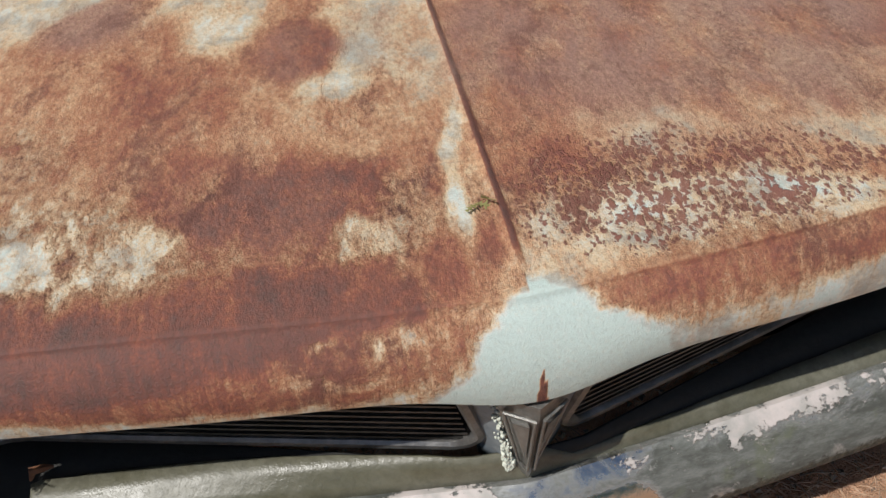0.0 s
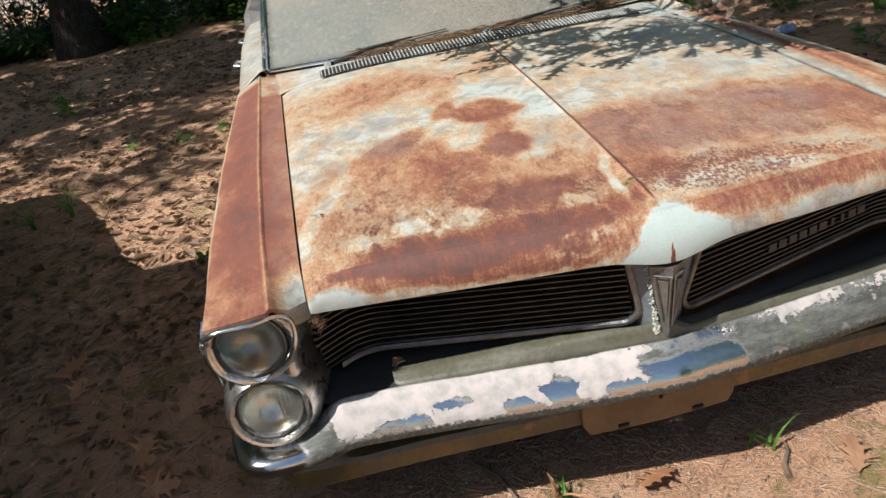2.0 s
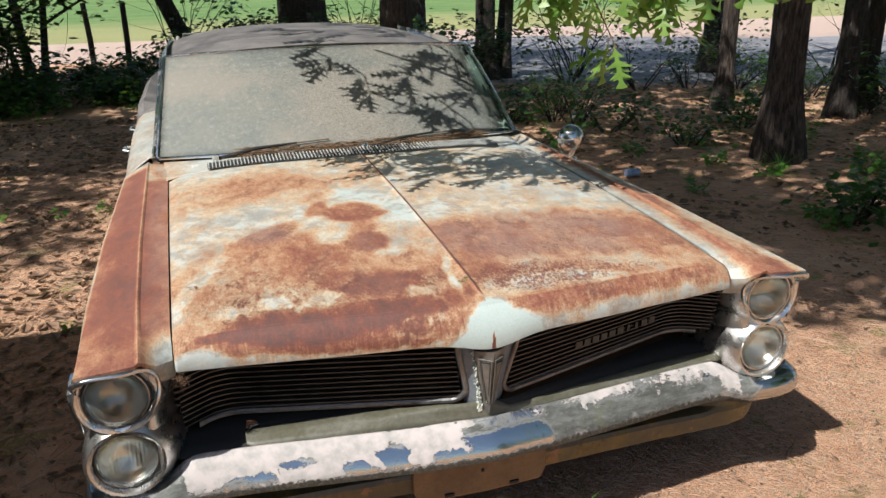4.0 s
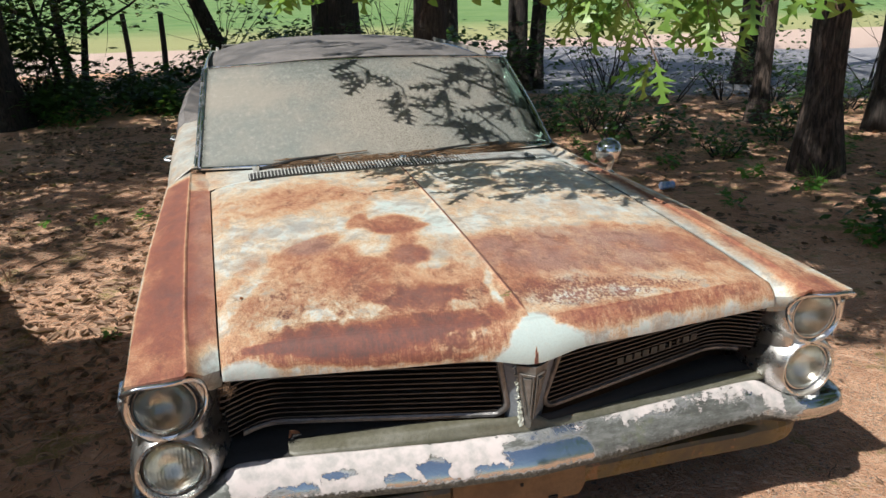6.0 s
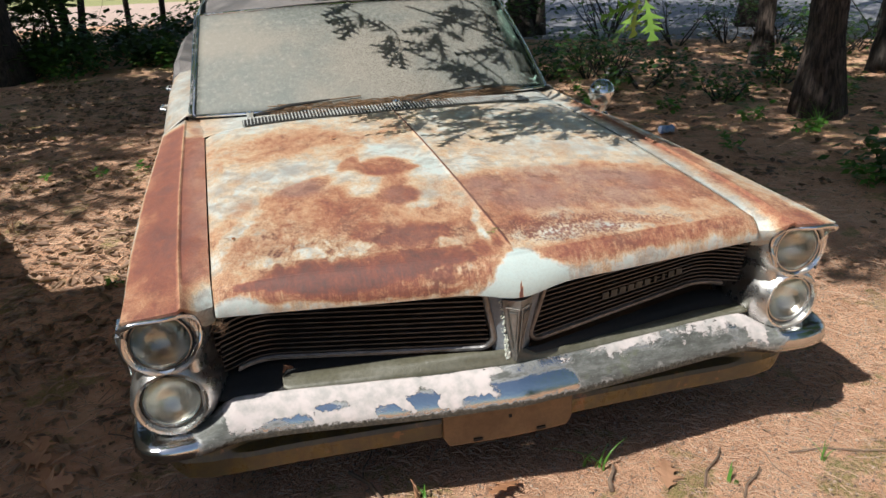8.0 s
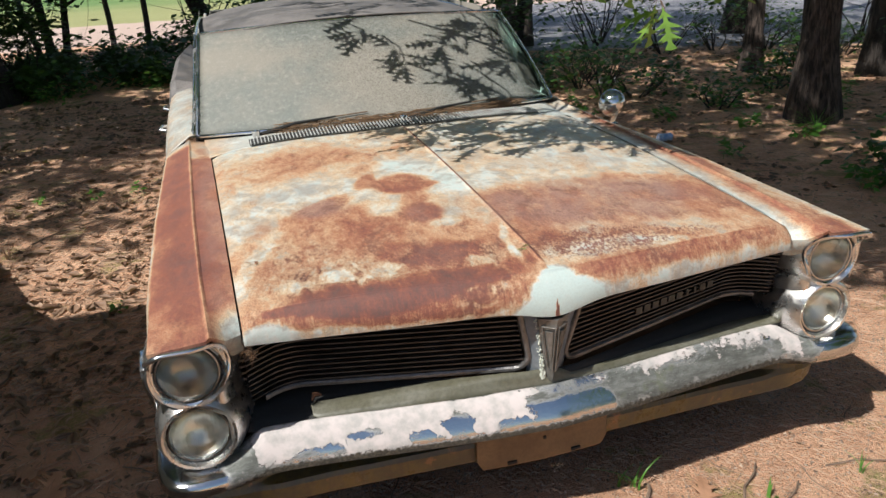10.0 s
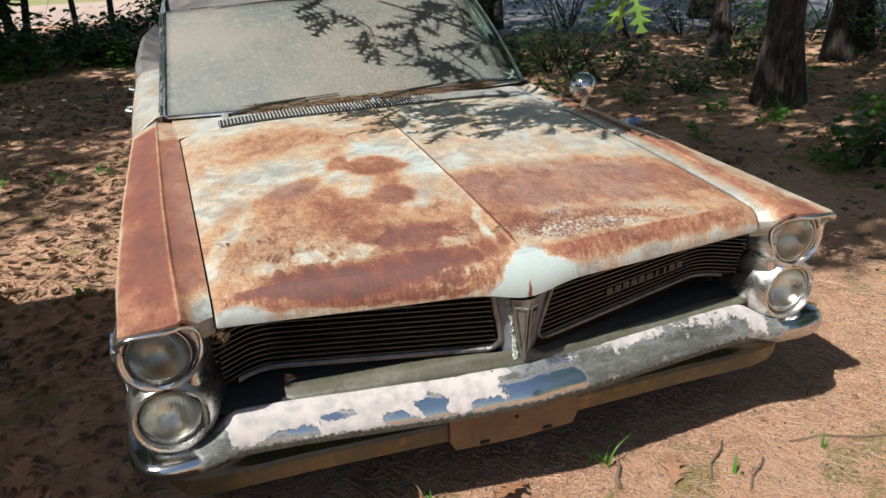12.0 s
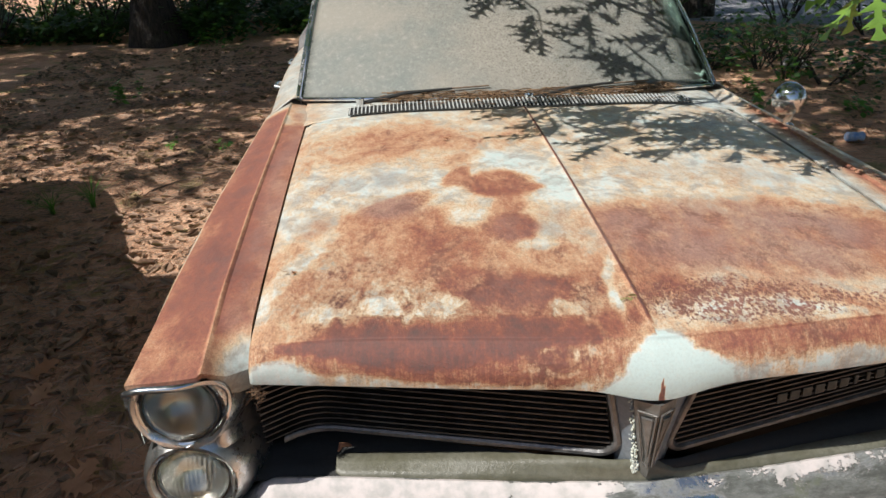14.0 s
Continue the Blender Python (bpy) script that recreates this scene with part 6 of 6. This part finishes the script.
# ---- litter on the ground ----
rnd = random.Random(31)
verts, faces = [], []
for i in range(48000):
    k = rnd.random()
    if k < 0.42:
        x, y = rnd.uniform(-0.9, 2.4), rnd.uniform(-0.6, 1.3)
    elif k < 0.8:
        x, y = rnd.uniform(-3.4, -0.8), rnd.uniform(1.2, 6)
    elif k < 0.92:
        x, y = rnd.uniform(1.0, 6), rnd.uniform(0.5, 6.5)
    else:
        x, y = rnd.uniform(-2.6, -0.9), rnd.uniform(-1.0, 1.4)
    a, l = rnd.uniform(0, 6.28), rnd.choice((0.006, 0.009, 0.013, 0.018, 0.03)) * (1.0 if k < 0.42 else 1.7)
    w = rnd.uniform(0.0006, 0.0012) * (0.9 if k < 0.42 else 1.7)
    d = Vector((math.cos(a), math.sin(a), 0)) * l
    s = Vector((-math.sin(a), math.cos(a), 0)) * w
    p = Vector((x, y, ground_z(x, y) + rnd.uniform(0.001, 0.006)))
    bow = Vector((0, 0, rnd.uniform(0, 0.003))) + s * rnd.uniform(-4, 4)
    n0 = len(verts)
    verts += [p - d + s, p - d - s, p + bow - s, p + bow + s, p + d - s, p + d + s, p - d + Vector((0, 0, w)), p + bow + Vector((0, 0, 2 * w)), p + d + Vector((0, 0, w))]
    faces += [(n0, n0 + 6, n0 + 7, n0 + 3), (n0 + 1, n0 + 2, n0 + 7, n0 + 6), (n0 + 3, n0 + 7, n0 + 8, n0 + 5), (n0 + 2, n0 + 4, n0 + 8, n0 + 7)]
me = bpy.data.meshes.new("pine_needles")
me.from_pydata([tuple(v) for v in verts], [], faces)
me.materials.append(NEEDLE)
tagged(new("pine_needles", me), "dry tan pine needles lying on the dirt", "litter", kind="stuff")

def litter_leaf(p, yaw, size, curl, tip, r, verts, faces):
    """A dead leaf: a broad uneven blade folded along its rib."""
    n0 = len(verts)
    out = [(0.0, 0.0)] + [(t, w * r.uniform(0.8, 1.2)) for t, w in ((0.10, 0.13), (0.28, 0.25), (0.48, 0.30), (0.68, 0.26), (0.87, 0.13))] + [(1.0, 0.0)]
    c, s = math.cos(yaw), math.sin(yaw)
    def spot(t, w):
        x, y, z = (t - 0.5) * size, w * size, curl * w * w * size * 6 + tip * (t - 0.5) * size + 1.2 * size * curl * (t - 0.5) ** 2
        return (p[0] + c * x - s * y, p[1] + s * x + c * y, p[2] + z)
    for t, w in out:
        verts.append(spot(t, 0))
    for side in (-1, 1):
        for t, w in out[1:-1]:
            verts.append(spot(t + r.uniform(-0.04, 0.04), side * w))
    for k in (0, 5):
        e = n0 + 7 + k
        faces += [(n0, n0 + 1, e)] + [(n0 + j, n0 + j + 1, e + j, e + j - 1) for j in range(1, 5)] + [(n0 + 5, n0 + 6, e + 4)]


verts, faces = [], []
for i in range(24000):
    k = rnd.random()
    if k < 0.006:
        x, y, big = rnd.uniform(-0.9, 2.6), rnd.uniform(-0.6, 1.2), 0.6
    elif k < 0.085:
        x, y, big = rnd.uniform(-2.6, -0.95), rnd.uniform(-1.2, 1.6), 0.75
    elif k < 0.52:
        x, y, big = rnd.uniform(-4.2, -0.9), rnd.uniform(1.2, 8.5), 1.0
    else:
        x, y, big = rnd.uniform(1.15, 7.5), rnd.uniform(0.9, 9.0), 1.0
    if noise.noise((x * 1.1, y * 1.1, 4)) < -0.15 and rnd.random() < 0.7:
        continue
    if x > 0 and y < 2.4:
        big *= 0.62
    litter_leaf((x, y, ground_z(x, y) + rnd.uniform(0.003, 0.012)), rnd.uniform(0, 6.28), big * rnd.choice((0.016, 0.024, 0.034, 0.05, 0.075)) * rnd.uniform(0.8, 1.2), rnd.choice((-0.1, 0.05, 0.15, 0.3, 0.6)), rnd.uniform(-0.16, 0.25), rnd, verts, faces)
me = bpy.data.meshes.new("fallen_leaves")
me.from_pydata(verts, [], faces)
me.materials.append(LITTER)
me.shade_smooth()
tagged(new("fallen_leaves", me), "curled brown dead leaves covering the dirt", "litter", kind="stuff")

# crumbs of bark and grit on the open dirt
verts, faces = [], []
for i in range(20000):
    x, y = rnd.uniform(-0.9, 2.6), rnd.uniform(-0.6, 1.1)
    s = rnd.choice((0.0015, 0.002, 0.003, 0.0045, 0.007))
    a = rnd.uniform(0, 6.28)
    p = (x, y, ground_z(x, y))
    n0 = len(verts)
    for k, h in ((0, 0.1), (2.1, 0.15), (4.2, 0.1)):
        verts.append((p[0] + s * math.cos(a + k) * rnd.uniform(0.6, 1.5), p[1] + s * math.sin(a + k) * rnd.uniform(0.6, 1.5), p[2] + 0.001 + s * h))
    verts.append((p[0], p[1], p[2] + s * rnd.uniform(0.5, 1.0) + 0.001))
    faces += [(n0, n0 + 1, n0 + 3), (n0 + 1, n0 + 2, n0 + 3), (n0 + 2, n0, n0 + 3)]
me = bpy.data.meshes.new("bark_crumbs")
me.from_pydata(verts, [], faces)
me.materials.append(CRUMB)
tagged(new("bark_crumbs", me), "small crumbs of bark and grit on the dirt", "litter", kind="stuff")

big_leaf = bmesh.new()
oak_leaf(big_leaf, pose(0, 0, 0.018, 22, -14, 0), 0.115, 0.13)
for m in (pose(0.41, -0.075, 0.0, 0, 0, 60), pose(0.03, 0.08, 0.0, 4, 0, 200), pose(0.02, -0.14, 0, 0, 6, 120), pose(0.36, -0.18, 0, 0, 0, 300)) + tuple(pose(lerp(-1.9, -1.05, (i * 0.618) % 1), lerp(-0.25, 1.25, (i * 0.377 + 0.2) % 1), 0, 0, 0, 77 * i) for i in range(16)):
    if "dry_leaf" not in bpy.data.objects:
        leaf0 = tagged(part("dry_leaf", big_leaf, DRYLEAF, None, "", shade=False, solid=0.0008), "large curled tan oak leaf on the dirt", "leaf", "large dry leaves")
        leaf0.matrix_basis = m
    else:
        copy_thing(leaf0, m)


def stick(a, b, r, label="short grey-brown dead stick on the dirt"):
    a, b = Vector(a), Vector(b)
    d = b - a
    side = Vector((-d.y, d.x, 0)) * 0.06
    pts = [Vector((0, 0, 0)), d * 0.35 + side, d * 0.7 - side * 0.4 + Vector((0, 0, 0.006)), d]
    ob = tagged(part("stick", tube(pts, [r, r * 0.95, r * 0.8, r * 0.55], 7), TWIG), label, "stick", "fallen sticks")
    ob.location = (a.x, a.y, ground_z(a.x, a.y) + r + 0.002)


stick((0.262, -0.03, 0), (0.315, 0.07, 0), 0.007)
stick((0.52, -0.09, 0), (0.66, 0.05, 0), 0.004)
stick((0.60, -0.16, 0), (0.72, -0.06, 0), 0.004)
stick((-0.44, 0.28, 0), (-0.33, 0.05, 0), 0.006)
stick((0.85, -0.02, 0), (1.15, -0.10, 0), 0.003)
stick((-1.9, 3.2, 0), (-1.5, 3.6, 0), 0.006)
stick((2.7, 2.9, 0), (3.0, 3.3, 0), 0.005)
for i in range(36):
    x, y = (rnd.uniform(-0.6, 2.1), rnd.uniform(-0.5, 0.7)) if i % 4 else (rnd.uniform(-3, -1.1), rnd.uniform(0.4, 4))
    a, l = rnd.uniform(0, 6.28), rnd.uniform(0.06, 0.2)
    stick((x, y, 0), (x + l * math.cos(a), y + l * math.sin(a), 0), rnd.uniform(0.001, 0.0022), "thin dry twig on the dirt")


# ---- weeds ----
def blade(bm, root, yaw, length, width, lean):
    rows = []
    for i in range(6):
        k = i / 5
        out = lean * length * k * k
        p = Vector(root) + Vector((math.cos(yaw) * out, math.sin(yaw) * out, length * k * (1 - 0.35 * lean * k)))
        w = Vector((-math.sin(yaw), math.cos(yaw), 0)) * width * (1 - k) ** 0.6 * 0.5
        rows.append((bm.verts.new(p - w), bm.verts.new(p + Vector((0, 0, -width * 0.2))), bm.verts.new(p + w)))
    for a, b in zip(rows, rows[1:]):
        bm.faces.new((a[0], a[1], b[1], b[0]))
        bm.faces.new((a[1], a[2], b[2], b[1]))


def weed(place, height, blades, seed, label, category="weed", mat=None, width=0.012):
    r = random.Random(seed)
    x, y = place
    w = base("weed", (x, y, ground_z(x, y)), label, category, "weeds on the dirt")
    for i in range(blades):
        bm = bmesh.new()
        blade(bm, (r.uniform(-0.01, 0.01), r.uniform(-0.01, 0.01), 0), r.uniform(0, 6.28), height * r.uniform(0.6, 1.1), width * r.uniform(0.7, 1.2), r.uniform(0.3, 1.2))
        part("blade", bm, mat or WEED, w)
    return w


def sprout(place, height, seed):
    """A low plant: a few thin stems with small pointed leaves."""
    r = random.Random(seed)
    x, y = place
    w = base("weed", (x, y, ground_z(x, y)), "low leafy green weed on the forest floor", "weed", "weeds on the dirt")
    stems = max(2, int(height * 26))
    for i in range(stems):
        a, l = r.uniform(0, 6.28), height * r.uniform(0.6, 1.1)
        root = Vector((r.gauss(0, 0.25), r.gauss(0, 0.25), 0)) * height
        tip = root + Vector((math.cos(a) * 0.55 * l, math.sin(a) * 0.55 * l, l * 0.75))
        part("stem", tube([root, root.lerp(tip, 0.5) + Vector((0, 0, l * 0.08)), tip], [0.0015, 0.0012, 0.0007], 4), WEED, w)
        bm = bmesh.new()
        for j in range(9):
            leaf_spray(bm, root.lerp(tip, 0.30 + 0.085 * j), 1, 0.014 + 0.24 * min(height, 0.2), 0.008, r, 0.5)
        part("leaves", bm, WEED, w, shade=False)


weed((0.272, 0.073), 0.14, 4, 1, "green grassy weed sprouting by the bumper", width=0.008)
weed((0.235, 0.10), 0.10, 4, 2, "thin dry-tipped grass sprout", width=0.005)
weed((1.52, 0.167), 0.15, 5, 5, "tall thin grass sprout on the open dirt", width=0.007)
weed((1.505, 0.074), 0.14, 4, 6, "tall thin grass sprout on the open dirt", width=0.007)
weed((0.93, -0.074), 0.08, 5, 7, "small grass sprout on the open dirt", width=0.006)
weed((0.603, -0.096), 0.07, 3, 8, "small broad-bladed green sprout on the dirt", width=0.014)
weed((-2.14, 2.96), 0.20, 34, 9, "dense tuft of green grass at the edge of the shade", "grass", width=0.007)
weed((-2.32, 2.86), 0.18, 30, 10, "dense tuft of green grass at the edge of the shade", "grass", width=0.007)
weed((-1.98, 2.98), 0.22, 9, 11, "pale dry grass sprigs beside a green tuft", "grass", mat=NEEDLE, width=0.006)
weed((3.60, 3.24), 0.26, 26, 12, "yellowish grass tuft at the foot of the oak", "grass", width=0.007)
weed((-0.262, 0.10), 0.10, 5, 3, "small weed with orange-brown leaves", mat=DRYLEAF)
weed((-0.25, 0.085), 0.06, 4, 4, "small green seedling beside a dry one")
for i, (x, y, h) in enumerate(((-1.64, 4.08, 0.10), (-1.42, 4.02, 0.11), (-2.07, 4.17, 0.10), (-2.75, 5.6, 0.3), (3.5, 3.2, 0.22), (3.1, 2.1, 0.16), (3.75, 4.4, 0.3), (-1.30, 1.95, 0.10), (-2.67, 8.6, 0.4), (2.3, 4.6, 0.2), (2.9, 5.4, 0.25), (4.4, 3.9, 0.25), (2.75, 3.0, 0.2), (3.35, 3.7, 0.25), (4.3, 3.1, 0.22), (2.1, 3.4, 0.16), (3.0, 4.4, 0.2), (3.6, 2.5, 0.26), (4.18, 2.9, 0.32), (4.35, 2.8, 0.28), (2.97, 2.03, 0.26), (4.9, 4.4, 0.3), (2.6, 5.2, 0.22))):
    sprout((x, y), h, 70 + i)

# ---- odds and ends ----
can = base("drink_can", (2.55, 3.65, 0), "faded blue and white crushed can on the ground", "can")
part("shell", revolve([(0.0, -0.06), (0.026, -0.058), (0.032, -0.05), (0.031, -0.01), (0.028, 0.02), (0.033, 0.05), (0.027, 0.058), (0.0, 0.06)], (0, 0, 0.033), 20, "x"), plain("can_paint", (0.16, 0.30, 0.62), (0.62, 0.66, 0.72), 25, 0.35), can)
stone = part("stone", revolve([(0.0, 0.09), (0.05, 0.085), (0.10, 0.06), (0.13, 0.02), (0.12, -0.02)], (0, 0, 0.01), 14, "z"), plain("grey_stone", (0.30, 0.29, 0.27), (0.42, 0.41, 0.38), 20, 0.9))
tagged(stone, "pale grey rounded stone among dead leaves", "stone")
stone.location = (3.4, 6.2, 0)


def hood_leaf(x, y, size, seed, mat=DRYLEAF):
    r = random.Random(seed)
    bm = bmesh.new()
    for i in range(3):
        bm2 = pose(r.uniform(-0.006, 0.006), r.uniform(-0.006, 0.006), 0.003, r.uniform(-50, 50), r.uniform(-40, 10), r.uniform(0, 360))
        oak_leaf(bm, bm2, size * r.uniform(0.7, 1.1))
    ob = tagged(part("leaf_scrap", bm, mat, None, "", shade=False, solid=0.0006), "small curled dry leaf scrap lying on the hood", "leaf", "leaf scraps on the hood")
    ob.location = (x, y, hood_z(x, y) + 0.001)


hood_leaf(-0.679, 0.362, 0.020, 1)
hood_leaf(-0.022, 0.175, 0.024, 2, leaf_material("olive_leaf", (0.30, 0.28, 0.10), (0.36, 0.33, 0.14), 0.1, 0.6))
hood_leaf(-0.297, 1.192, 0.026, 3)
nest = bmesh.new()
rnd = random.Random(77)
for i in range(46):
    p = Vector((-0.722 + rnd.gauss(0, 0.008), 0.098 + rnd.gauss(0, 0.006), 0.650 - abs(rnd.gauss(0, 0.014))))
    d = Vector((rnd.gauss(0, 0.6), rnd.gauss(0, 0.5), rnd.gauss(0, 1))).normalized() * rnd.uniform(0.005, 0.014)
    add_tube(nest, [p - d, p + d * 0.2 + Vector((0.002, 0, 0)), p + d], 0.0008, 3, False)
tagged(part("debris_clump", nest, COWL_LITTER), "clump of dry fibres caught at the hood corner", "debris", kind="stuff")
